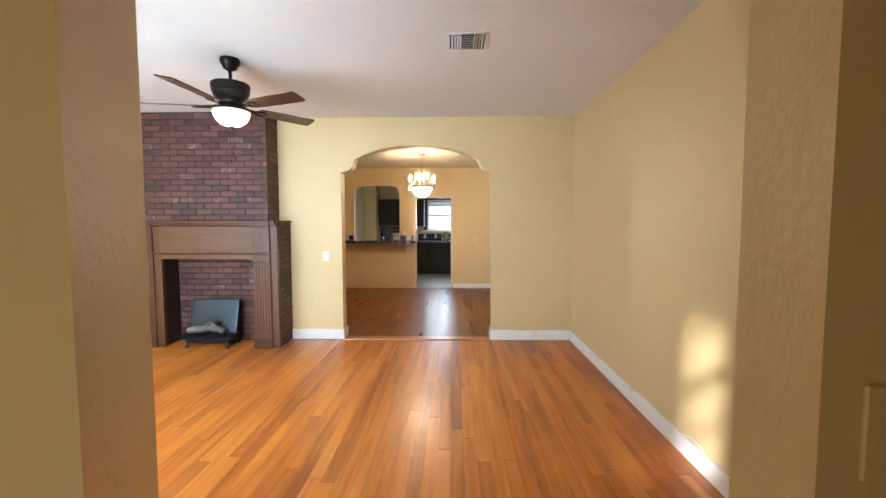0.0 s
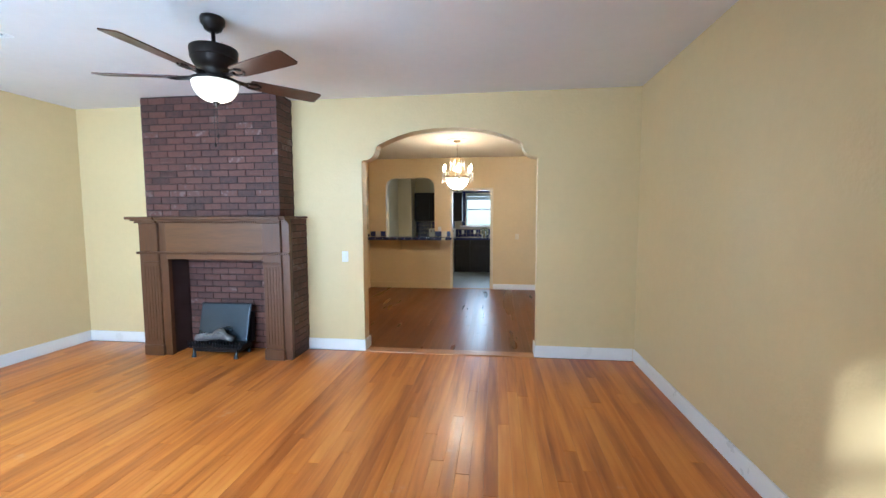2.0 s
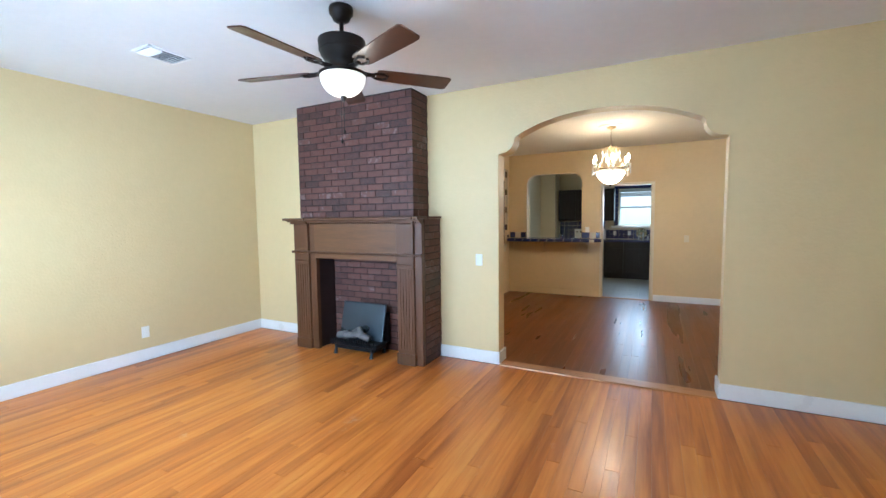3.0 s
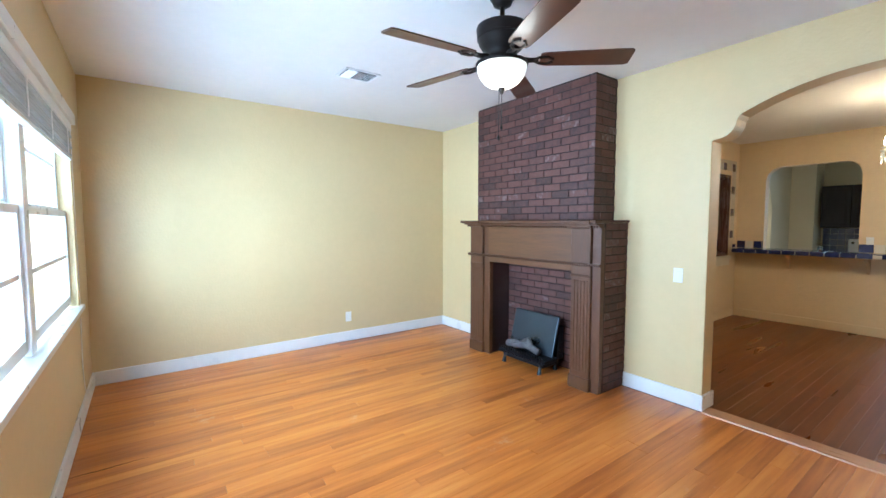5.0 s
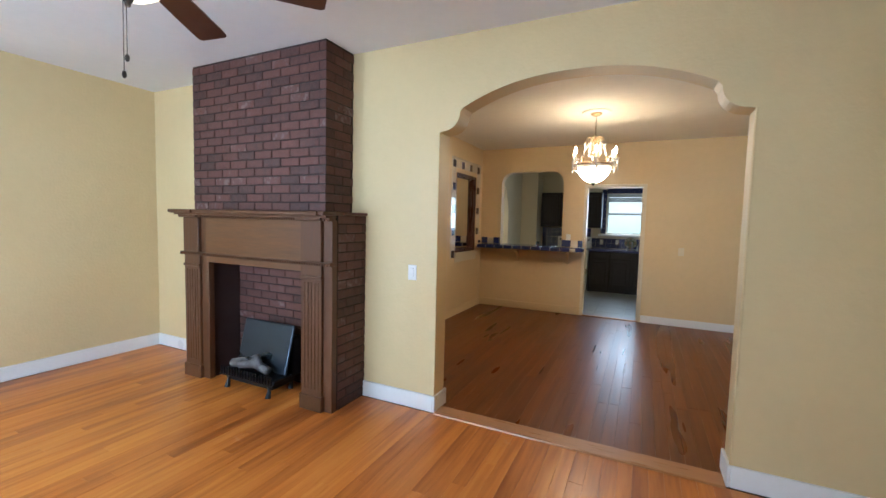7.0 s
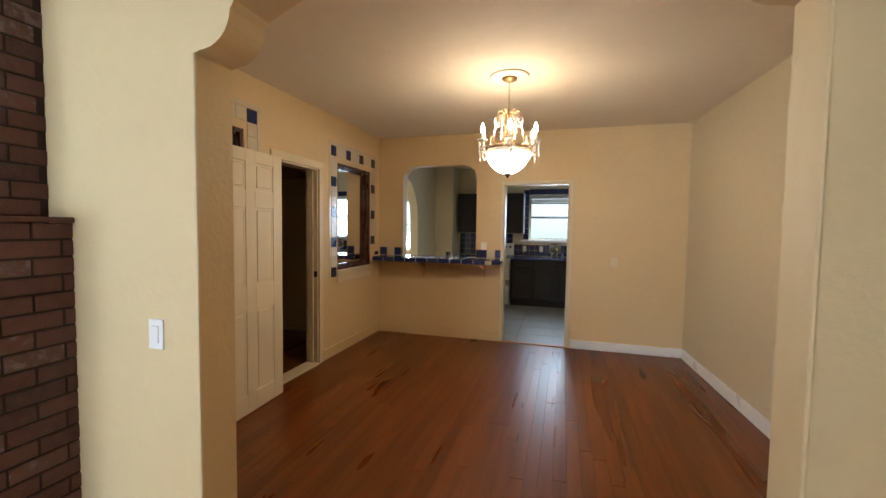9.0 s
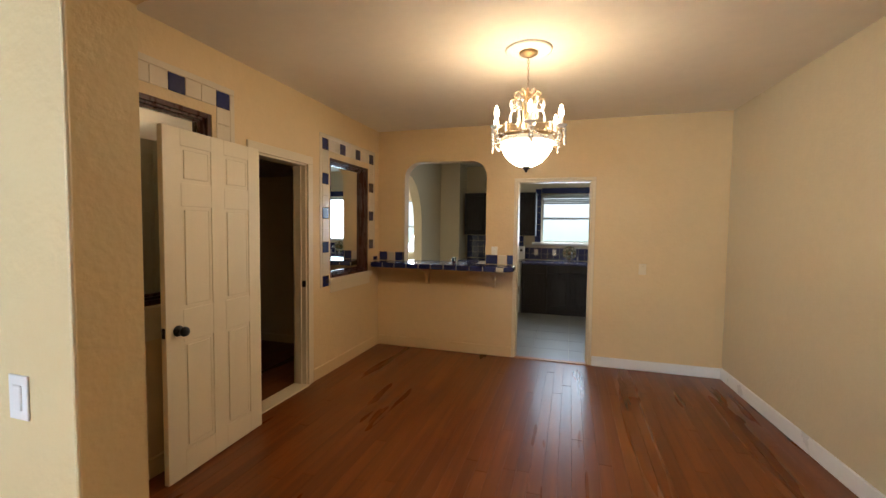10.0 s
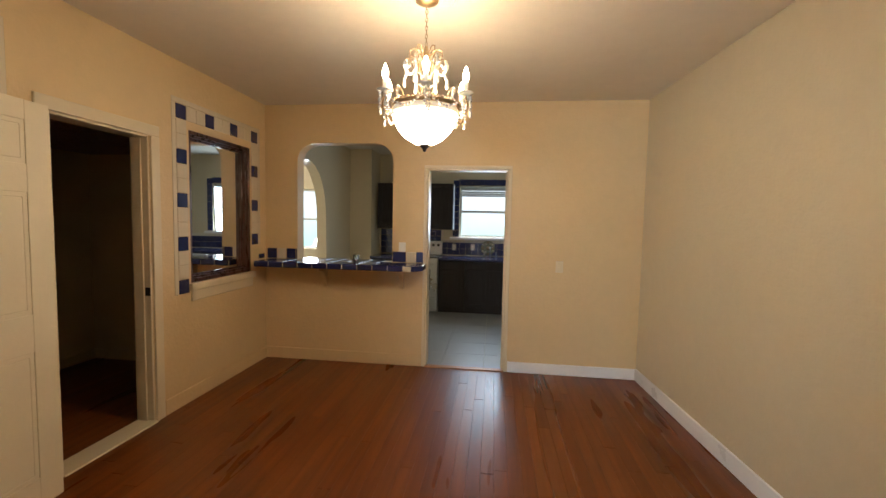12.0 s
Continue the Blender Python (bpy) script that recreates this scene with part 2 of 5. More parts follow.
def glass(name):
    m = bpy.data.materials.new(name)
    m.use_nodes = True
    b = m.node_tree.nodes["Principled BSDF"]
    b.inputs["Base Color"].default_value = (0.97, 0.99, 0.98, 1)
    b.inputs["Roughness"].default_value = 0.0
    b.inputs["IOR"].default_value = 1.45
    b.inputs["Transmission Weight"].default_value = 1.0
    return m


M_GLASS = glass("window_glass")


def backdrop_mat(name, low, high, z0, z1, strength):
    m = bpy.data.materials.new(name)
    m.use_nodes = True
    n, k = m.node_tree.nodes, m.node_tree.links
    n.remove(n["Principled BSDF"])
    em = n.new("ShaderNodeEmission")
    geo, sep, mr = n.new("ShaderNodeNewGeometry"), n.new("ShaderNodeSeparateXYZ"), n.new("ShaderNodeMapRange")
    noi = n.new("ShaderNodeTexNoise")
    noi.inputs["Scale"].default_value = 1.7
    k.new(geo.outputs["Position"], sep.inputs[0])
    k.new(geo.outputs["Position"], noi.inputs["Vector"])
    mr.inputs["From Min"].default_value, mr.inputs["From Max"].default_value = z0, z1
    ad = n.new("ShaderNodeMath")
    k.new(sep.outputs["Z"], ad.inputs[0])
    k.new(noi.outputs[0], ad.inputs[1])
    k.new(ad.outputs[0], mr.inputs["Value"])
    mx = n.new("ShaderNodeMix")
    mx.data_type = "RGBA"
    mx.inputs["A"].default_value, mx.inputs["B"].default_value = (*low, 1), (*high, 1)
    k.new(mr.outputs[0], mx.inputs["Factor"])
    k.new(mx.outputs["Result"], em.inputs["Color"])
    em.inputs["Strength"].default_value = strength
    k.new(em.outputs[0], n["Material Output"].inputs["Surface"])
    return m


# ---- mesh helpers ----
def finish(name, bm, material, smooth=False):
    bmesh.ops.recalc_face_normals(bm, faces=bm.faces)
    me = bpy.data.meshes.new(name)
    bm.to_mesh(me)
    bm.free()
    for m in (material if isinstance(material, (list, tuple)) else [material]):
        me.materials.append(m)
    if smooth:
        for p in me.polygons:
            p.use_smooth = True
    return me


def part(name, bm, material, parent, label="", smooth=False):
    ob = new(name, finish(name, bm, material, smooth))
    ob.parent = parent
    if label:
        tagged(ob, label)
    return ob


def solid(name, bm, material, label, category, kind="", group="", smooth=False):
    return tagged(new(name, finish(name, bm, material, smooth)), label, category, group, kind)


def box(bm, x0, x1, y0, y1, z0, z1, bevel=0.0, segs=1):
    r = bmesh.ops.create_cube(bm, size=1.0)
    vs = r["verts"]
    for v in vs:
        v.co = Vector((x0 + (v.co.x + 0.5) * (x1 - x0), y0 + (v.co.y + 0.5) * (y1 - y0), z0 + (v.co.z + 0.5) * (z1 - z0)))
    if bevel:
        es = list({e for v in vs for e in v.link_edges})
        r = bmesh.ops.bevel(bm, geom=es, offset=bevel, segments=segs, affect="EDGES", profile=0.5)
        vs = list({v for f in r["faces"] for v in f.verts})
    return vs


def boxes(*rows, bevel=0.0):
    bm = bmesh.new()
    for r in rows:
        box(bm, *r, bevel=bevel)
    return bm


def lathe(bm, profile, place=(0, 0, 0), n=32, turn=None):
    """Turn a profile of (radius, height) round the z axis."""
    rings = []
    for r, z in profile:
        if r < 1e-5:
            rings.append([bm.verts.new((0, 0, z))])
        else:
            rings.append([bm.verts.new((r * math.cos(2 * math.pi * i / n), r * math.sin(2 * math.pi * i / n), z)) for i in range(n)])
    for a, b in zip(rings, rings[1:]):
        for i in range(n):
            j = (i + 1) % n
            if len(a) == 1 and len(b) == 1:
                continue
            if len(a) == 1:
                bm.faces.new((a[0], b[i], b[j]))
            elif len(b) == 1:
                bm.faces.new((a[i], a[j], b[0]))
            else:
                bm.faces.new((a[i], a[j], b[j], b[i]))
    for ring, flip in ((rings[0], True), (rings[-1], False)):
        if len(ring) > 1:
            bm.faces.new(ring[::-1] if flip else ring)
    m = Matrix.Translation(place) @ (turn or Matrix.Identity(4))
    for ring in rings:
        for v in ring:
            v.co = m @ v.co
    return bm


def tube(bm, pts, r, n=8):
    pts = [Vector(p) for p in pts]
    rings, side = [], None
    for i, p in enumerate(pts):
        d = (pts[min(i + 1, len(pts) - 1)] - pts[max(i - 1, 0)]).normalized()
        if side is None:
            side = d.orthogonal().normalized()
        side = (side - d * side.dot(d)).normalized()
        up = d.cross(side)
        rad = r[i] if isinstance(r, (list, tuple)) else r
        rings.append([bm.verts.new(p + rad * (math.cos(2 * math.pi * k / n) * side + math.sin(2 * math.pi * k / n) * up)) for k in range(n)])
    for a, b in zip(rings, rings[1:]):
        for k in range(n):
            bm.faces.new((a[k], a[(k + 1) % n], b[(k + 1) % n], b[k]))
    bm.faces.new(rings[0][::-1])
    bm.faces.new(rings[-1])
    return bm


def wall_poly(axis, a, b, outer, holes=()):
    """A wall between axis=a and axis=b with the outline outer and holes, given as (along, height)."""
    from mathutils import geometry
    bm = bmesh.new()
    loops = [list(outer)] + [list(h) for h in holes]
    tris = geometry.tessellate_polygon([[Vector((u, v, 0)) for u, v in l] for l in loops])
    flat = [p for l in loops for p in l]
    at = (lambda s, u, v: (s, u, v)) if axis == "x" else (lambda s, u, v: (u, s, v))
    va = [bm.verts.new(at(a, u, v)) for u, v in flat]
    vb = [bm.verts.new(at(b, u, v)) for u, v in flat]
    for t in tris:
        bm.faces.new([va[i] for i in t])
        bm.faces.new([vb[i] for i in reversed(t)])
    k = 0
    for l in loops:
        for i in range(len(l)):
            j = (i + 1) % len(l)
            bm.faces.new((va[k + i], va[k + j], vb[k + j], vb[k + i]))
        k += len(l)
    return bm


def rect(u0, u1, v0, v1):
    return [(u0, v0), (u1, v0), (u1, v1), (u0, v1)]


# ---- plan ----
LX0, LX1, LY0, LY1, LZ = -4.51, 1.785, 0.95, 4.855, 2.75      # living room
DX0, DX1, DY0, DY1, DZ = -2.262, 1.548, 5.03, 8.94, 2.68       # dining room
EY0, EX0, EX1 = -0.62, -1.7, 1.95                             # entry
KY0, KY1, KX1 = 9.08, 12.10, 1.6                              # kitchen
AX0, AX1, AC, AH = -1.07, 0.80, -0.135, 0.935                 # arch between living and dining room


def arch_profile():
    """The plaster arch: a small shelf, a cove on each side and a flat bow between."""
    half = [(AH, 2.085), (AH - 0.03, 2.092)]
    for i in range(1, 9):
        a = i / 8 * math.pi / 2
        half.append((AH - 0.03 - 0.13 * math.sin(a), 2.092 + 0.125 * (1 - math.cos(a))))
    for i in range(0, 15):
        u = 0.755 * (1 - i / 14)
        half.append((u, 2.41 - 0.165 * (u / 0.755) ** 2.3))
    return [(AC - u, z) for u, z in half] + [(AC + u, z) for u, z in reversed(half[:-1])]


outer = [(LX0 - 0.15, 0), (AX0, 0)] + arch_profile() + [(AX1, 0), (LX1 + 0.15, 0), (LX1 + 0.15, LZ), (LX0 - 0.15, LZ)]
solid("wall_arch", wall_poly("y", LY1, DY0, outer), M_WALL, "tan painted plaster wall with a wide bowed arch", "wall", "structure")
WX0, WX1, WZ0, WZ1 = -3.78, -0.84, 0.845, 2.20
FY0 = LY0 - 0.295                                             # outer face of the front wall
front = [(LX0 - 0.15, 0), (-0.74, 0), (-0.74, 2.62), (1.36, 2.62), (1.36, 0), (EX1 + 0.15, 0), (EX1 + 0.15, LZ), (LX0 - 0.15, LZ)]
solid("wall_front", wall_poly("y", FY0, LY0, front, [rect(WX0, WX1, WZ0, WZ1)]), M_WALL, "tan painted front wall with a wide window and a cased entry", "wall", "structure")
solid("wall_living_left", boxes((LX0 - 0.15, LX0, LY0, LY1, 0, LZ)), M_WALL, "tan painted plaster wall beside the window", "wall", "structure")
solid("wall_living_right", boxes((LX1, LX1 + 0.15, LY0, LY1, 0, LZ)), M_WALL, "tan painted plaster wall with a patch of sun", "wall", "structure")
solid("ceiling_living", boxes((LX0 - 0.15, EX1 + 0.15, EY0 - 0.15, DY0, LZ, LZ + 0.12)), M_CEIL, "white swirl-textured plaster ceiling", "ceiling", "structure")
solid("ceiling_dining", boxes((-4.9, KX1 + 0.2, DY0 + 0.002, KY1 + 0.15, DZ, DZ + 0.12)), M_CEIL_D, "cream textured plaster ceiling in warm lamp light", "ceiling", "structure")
# entry
def prism(foot, z0, z1):
    """An upright block over the footprint foot."""
    bm = bmesh.new()
    lo, hi = ([bm.verts.new((x, y, z)) for x, y in foot] for z in (z0, z1))
    bm.faces.new(lo[::-1]), bm.faces.new(hi)
    for i in range(len(foot)):
        j = (i + 1) % len(foot)
        bm.faces.new((lo[i], lo[j], hi[j], hi[i]))
    return bm


solid("wall_entry_pier_left", prism([(EX0, 0.25), (-0.15, 0.25), (-0.385, 0.69), (-0.742, LY0 - 0.003), (-0.742, FY0 - 0.002), (EX0, FY0 - 0.002)], 0, LZ), M_WALL, "tan plaster pier beside the entry opening", "wall", "structure")
solid("wall_entry_pier_right", prism([(0.70, 0.165), (EX1, 0.165), (EX1, FY0 - 0.002), (1.362, FY0 - 0.002), (1.362, LY0 - 0.003), (0.738, 0.348)], 0, LZ), M_WALL, "tan plaster pier with a splayed entry reveal", "wall", "structure")
solid("wall_entry_left", boxes((EX0 - 0.15, EX0, EY0, FY0, 0, LZ)), M_WALL, "tan entry wall", "wall", "structure")
solid("wall_entry_right", boxes((EX1, EX1 + 0.15, EY0, FY0, 0, LZ)), M_WALL, "tan entry wall", "wall", "structure")
# This opening is out of view, added to let light into the entry.
efront = [(EX0 - 0.15, 0), (-0.72, 0), (-0.72, 2.10), (0.005, 2.10), (0.005, 0), (EX1 + 0.15, 0), (EX1 + 0.15, LZ), (EX0 - 0.15, LZ)]
solid("wall_entry_front", wall_poly("y", EY0 - 0.15, EY0, efront), M_WALL, "tan entry wall with an unseen opening added for light", "wall", "structure")
solid("ground", boxes((-200, 200, -200, 200, -0.42, -0.3)), M_GROUND, "pale ground outside", "ground", "structure")
# dining room

left = [(DY0, 0), (6.79, 0), (6.79, 2.06), (7.455, 2.06), (7.455, 0), (DY1 + 0.14, 0), (DY1 + 0.14, DZ), (DY0, DZ)]
solid("wall_dining_left", wall_poly("x", DX0 - 0.14, DX0, left, [rect(5.18, 6.413, 1.02, 2.235), rect(7.835, 8.665, 0.965, 2.185)]), M_WALL_D, "cream painted wall with a doorway and two framed mirrors", "wall", "structure")


def lean(bm):
    """The dining room's outer wall runs out of square: it widens towards the arch."""
    for v in bm.verts:
        v.co.x += 0.015 + 0.060 * (DY1 - v.co.y)
    return bm


solid("wall_dining_right", lean(boxes((DX1, DX1 + 0.14, DY0, DY1, 0, DZ))), M_WALL_DAYLIT, "cream dining room wall with daylight put into its paint", "wall", "structure")


def round_opening(x0, x1, z0, z1, r):
    pts = [(x0, z0), (x1, z0)]
    for i in range(9):
        a = i / 8 * math.pi / 2
        pts.append((x1 - r + r * math.cos(a), z1 - r + r * math.sin(a)))
    for i in range(9):
        a = math.pi / 2 + i / 8 * math.pi / 2
        pts.append((x0 + r + r * math.cos(a), z1 - r + r * math.sin(a)))
    return pts


KD0, KD1, KDZ = -0.525, 0.285, 2.03
back = [(DX0 - 0.0, 0), (KD0, 0), (KD0, KDZ), (KD1, KDZ), (KD1, 0), (KX1 + 0.14, 0), (KX1 + 0.14, DZ), (DX0, DZ)]
solid("wall_dining_back", wall_poly("y", DY1, KY0, back, [round_opening(-1.905, -0.88, 1.018, 2.285, 0.19)]), M_WALL_D, "cream painted wall with a rounded pass-through and a kitchen doorway", "wall", "structure")
# kitchen, nook and closet
knook = [(KY0, 0), (9.35, 0), (9.35, 1.55)]
knook += [(9.94 - 0.59 * math.cos(i / 16 * math.pi), 1.55 + 0.72 * math.sin(i / 16 * math.pi)) for i in range(1, 16)]
knook += [(10.53, 1.55), (10.53, 0), (KY1, 0), (KY1, DZ), (KY0, DZ)]
solid("wall_kitchen_left", wall_poly("x", DX0 - 0.14, DX0, knook), M_KWALL, "beige kitchen wall with an arched opening", "wall", "structure")
solid("wall_kitchen_right", boxes((KX1, KX1 + 0.14, KY0, KY1, 0, DZ)), M_KWALL, "beige kitchen wall", "wall", "structure")
solid("wall_kitchen_back", wall_poly("y", KY1, KY1 + 0.16, rect(-4.9, KX1 + 0.14, 0, DZ), [rect(-0.46, 0.50, 1.24, 2.14), rect(-3.8, -2.95, 0.95, 2.05)]), M_KWALL, "beige kitchen wall with two bright windows", "wall", "structure")
solid("wall_nook_left", boxes((-4.9, -4.76, 9.0, KY1, 0, DZ)), M_KWALL, "beige nook wall", "wall", "structure")
solid("wall_nook_front", boxes((-4.9, DX0 - 0.14, 8.9, 9.0, 0, DZ)), M_KWALL, "beige nook wall", "wall", "structure")
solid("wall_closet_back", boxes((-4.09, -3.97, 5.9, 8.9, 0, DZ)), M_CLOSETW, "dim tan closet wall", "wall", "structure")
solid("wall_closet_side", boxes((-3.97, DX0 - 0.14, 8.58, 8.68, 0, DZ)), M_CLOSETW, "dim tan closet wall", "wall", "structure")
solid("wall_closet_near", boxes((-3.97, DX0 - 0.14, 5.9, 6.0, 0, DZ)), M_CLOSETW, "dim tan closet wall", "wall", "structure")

# ---- floors: slabs ----
f_liv = solid("floor_living", boxes((LX0 - 0.15, EX1 + 0.15, EY0 - 0.15, DY0 - 0.1, -0.12, -0.021)), M_GAP, "worn orange-brown pine strip floor", "floor", "structure")
f_din = solid("floor_dining", boxes((-4.09, 2.0, DY0 - 0.1, KY0 - 0.12, -0.12, -0.021)), M_GAP, "glossy dark red-brown strip floor", "floor", "structure")
f_kit = solid("floor_kitchen", boxes((-4.9, KX1 + 0.14, KY0 - 0.12, KY1, -0.12, -0.012)), M_GROUT, "pale grey square tile floor", "floor", "structure")

# ---- things with parts: shared helpers ----
ORG = {}


def base(name, place, label, category, group="", kind=""):
    ob = new(name)
    ob.location = place
    ob.empty_display_size = 0.1
    ORG[ob] = Vector(place)
    return tagged(ob, label, category, group, kind)


def piece(name, bm, material, parent, label="", smooth=False):
    """A part given in world coordinates, linked under a thing or a part of it."""
    o = ORG.get(parent, Vector((0, 0, 0)))
    bmesh.ops.translate(bm, verts=bm.verts, vec=-o)
    ob = part(name, bm, material, parent, label, smooth)
    ORG[ob] = o
    return ob


def bevel_box(x0, x1, y0, y1, z0, z1, b=0.004, segs=1):
    bm = bmesh.new()
    box(bm, x0, x1, y0, y1, z0, z1, b, segs)
    return bm


def sphere(bm, c, r, seg=10, rings=7, squash=1.0):
    prof = [(r * math.sin(math.pi * i / rings), -r * squash * math.cos(math.pi * i / rings)) for i in range(rings + 1)]
    prof[0], prof[-1] = (0, -r * squash), (0, r * squash)
    return lathe(bm, prof, c, seg)


# ---- baseboards and trim ----
def baseboard(name, rows, material, label):
    bm = bmesh.new()
    for r in rows:
        box(bm, *r, bevel=0.004)
    solid(name, bm, material, label, "baseboard", "structure")


BH, BT = 0.126, 0.018
baseboard("baseboard_living", [
    (LX1 - BT, LX1, LY0, LY1 - BT, 0.001, BH), (LX0, LX0 + BT, LY0 + BT, LY1 - BT, 0.001, BH),
    (AX1 + 0.0, LX1 - BT, LY1 - BT, LY1, 0.001, BH), (-1.745, AX0, LY1 - BT, LY1, 0.001, BH),
    (LX0, -3.47, LY1 - BT, LY1, 0.001, BH), (LX0, -0.75, LY0, LY0 + BT, 0.001, BH), (1.37, LX1 - BT, LY0, LY0 + BT, 0.001, BH),
    (AX0, AX0 + BT, LY1 - BT, DY0 + BT, 0.001, BH), (AX1 - BT, AX1, LY1 - BT, DY0 + BT, 0.001, BH)], M_WHITE, "white painted wooden baseboard")
solid("baseboard_dining_side", lean(bevel_box(DX1 - BT, DX1, DY0 + BT, DY1 - BT, 0.001, 0.118)), M_WHITE, "white painted wooden baseboard", "baseboard", "structure")
baseboard("baseboard_dining", [
    (KD1 + 0.035, DX1 + 0.01, DY1 - BT, DY1, 0.001, 0.108), (AX1, DX1 + 0.20, DY0, DY0 + BT, 0.001, 0.118)], M_WHITE, "white painted wooden baseboard")
baseboard("baseboard_cream", [
    (DX0, DX0 + 0.014, 7.535, DY1 - 0.014, 0.001, 0.12), (DX0, KD0 - 0.035, DY1 - 0.014, DY1, 0.001, 0.12), (DX0, DX0 + 0.014, DY0 + 0.015, 6.69, 0.001, 0.12), (DX0, AX0, DY0, DY0 + 0.014, 0.001, 0.12)], M_WALL_D, "baseboard painted over in wall cream")
solid("threshold_arch", bevel_box(AX0 + BT, AX1 - BT, 4.815, 4.965, -0.018, 0.012, 0.008, 2), M_THRESH, "worn oak threshold strip between floors", "threshold", "structure")
solid("threshold_kitchen", bevel_box(KD0, KD1, 8.915, 8.985, -0.018, 0.012, 0.006, 2), M_THRESH, "worn oak threshold strip", "threshold", "structure")
solid("threshold_closet", bevel_box(-2.40, -2.235, 6.79, 7.455, -0.018, 0.010, 0.006, 2), M_CREAMT, "cream painted threshold board", "threshold", "structure")
# plaster corner beads of the arch jambs
for n, x in (("trim_arch_a", AX0), ("trim_arch_b", AX1)):
    bm = bmesh.new()
    tube(bm, [(x, LY1 + 0.002, BH), (x, LY1 + 0.002, 2.085)], 0.007, 8)
    solid(n, bm, M_WALL, "rounded plaster corner bead", "trim", "structure")


def casing(name, axis, face, out, u0, u1, top, w, d, material, label, jamb=0.0):
    """Three boards round an opening on one wall face, and the jamb lining behind them."""
    g = base(name, ((face, (u0 + u1) / 2, 0) if axis == "x" else ((u0 + u1) / 2, face, 0)), label, "door frame", kind="structure")
    f0, f1 = sorted((face, face + out * d))

    def brd(nm, a, b, z0, z1, g0, g1):
        g0, g1 = sorted((g0, g1))
        piece(nm, bevel_box(g0, g1, a, b, z0, z1) if axis == "x" else bevel_box(a, b, g0, g1, z0, z1), material, g)
    brd("casing_board", u0 - w, u0, 0.001, top, f0, f1)
    brd("casing_board", u1, u1 + w, 0.001, top, f0, f1)
    brd("head_casing", u0 - w, u1 + w, top, top + w, f0, f1 + 0.0)
    if jamb:
        brd("jamb", u0, u0 + 0.016, 0.012, top, face - out * jamb, face)
        brd("jamb", u1 - 0.016, u1, 0.012, top, face - out * jamb, face)
        brd("head_jamb", u0 + 0.016, u1 - 0.016, top - 0.016, top, face - out * jamb, face)
        brd("door_stop", u1 - 0.028, u1 - 0.0165, 0.012, top - 0.016, face - out * (jamb - 0.02), face - out * 0.045)
    return g


frame1 = casing("door_frame_closet", "x", DX0, 1, 6.79, 7.455, 2.06, 0.075, 0.018, M_CREAMT, "cream painted wooden door frame", 0.14)
piece("strike_plate", bevel_box(DX0 - 0.04, DX0 - 0.002, 7.433, 7.439, 0.93, 0.99, 0.001), M_IRON, frame1, "black strike plate")
casing("door_frame_kitchen", "y", DY1, -1, KD0, KD1, KDZ, 0.032, 0.012, M_CREAMT, "thin cream trim round the kitchen doorway", 0.14)

# ---- front window ----
win = base("window_1", ((WX0 + WX1) / 2, LY0, WZ0), "wide white double window, blown out by daylight", "window", kind="structure")
piece("stool", bevel_box(WX0 - 0.095, WX1 + 0.095, LY0 - 0.245, LY0 + 0.040, WZ0 - 0.030, WZ0 + 0.008, 0.006, 2), M_WHITE, win, "white window stool")
piece("apron", bevel_box(WX0 - 0.05, WX1 + 0.05, LY0, LY0 + 0.016, WZ0 - 0.09, WZ0 - 0.035), M_WALL, win)
piece("head_board", bevel_box(WX0 - 0.20, WX1 + 0.08, LY0, LY0 + 0.032, WZ1 + 0.02, WZ1 + 0.10, 0.005), M_WHITE, win, "white head board over the window")
for a, b in ((WX0 - 0.06, WX0), (WX1, WX1 + 0.06)):
    piece("side_casing", bevel_box(a, b, LY0, LY0 + 0.012, WZ0, WZ1 + 0.02), M_WALL, win, "casing painted wall tan")
for x in (WX0 - 0.07, WX1 + 0.062):
    piece("white_edge_bead", bevel_box(x, x + 0.010, LY0, LY0 + 0.016, WZ0, WZ1 + 0.02, 0.002), M_WHITE, win)
mid = -2.42
piece("mullion", bevel_box(mid - 0.055, mid + 0.055, LY0 - 0.115, LY0 - 0.015, WZ0 + 0.008, WZ1), M_WHITE, win)
for a, b in ((WX0, mid - 0.055), (mid + 0.055, WX1)):
    for s, (z0, z1, y0) in (("lower_sash", (WZ0 + 0.03, 1.56, LY0 - 0.065)), ("upper_sash", (1.52, WZ1, LY0 - 0.105))):
        bm = bmesh.new()
        w = 0.042
        for r in ((a, a + w, z0, z1), (b - w, b, z0, z1), (a + w, b - w, z0, z0 + w + 0.02), (a + w, b - w, z1 - w, z1)):
            box(bm, r[0], r[1], y0, y0 + 0.035, r[2], r[3], 0.003)
        zm = z0 + (z1 - z0) * 0.52
        box(bm, a + w, b - w, y0 + 0.008, y0 + 0.028, zm - 0.012, zm + 0.012)
        sash = piece(s, bm, M_WHITE, win)
        g = piece("pane", boxes((a + w, b - w, y0 + 0.015, y0 + 0.019, z0 + w, z1 - w)), M_GLASS, sash, "clear window pane")
        g.visible_shadow = False
blind = base("window_blind", (mid, LY0 - 0.05, 2.0), "grey woven blind drawn up under the window head", "blind")
piece("headrail", bevel_box(WX0 + 0.02, WX1 - 0.02, LY0 - 0.015, LY0 + 0.028, 2.135, 2.19), M_WHITE, blind)
for i in range(7):
    z = 2.13 - i * 0.026
    off = 0.006 * math.sin(i * 2.1)
    piece("slat", bevel_box(WX0 + 0.03, WX1 - 0.03, LY0 - 0.019 + off, LY0 + 0.023 + off, z - 0.020, z - 0.002, 0.003), M_BLIND, blind)
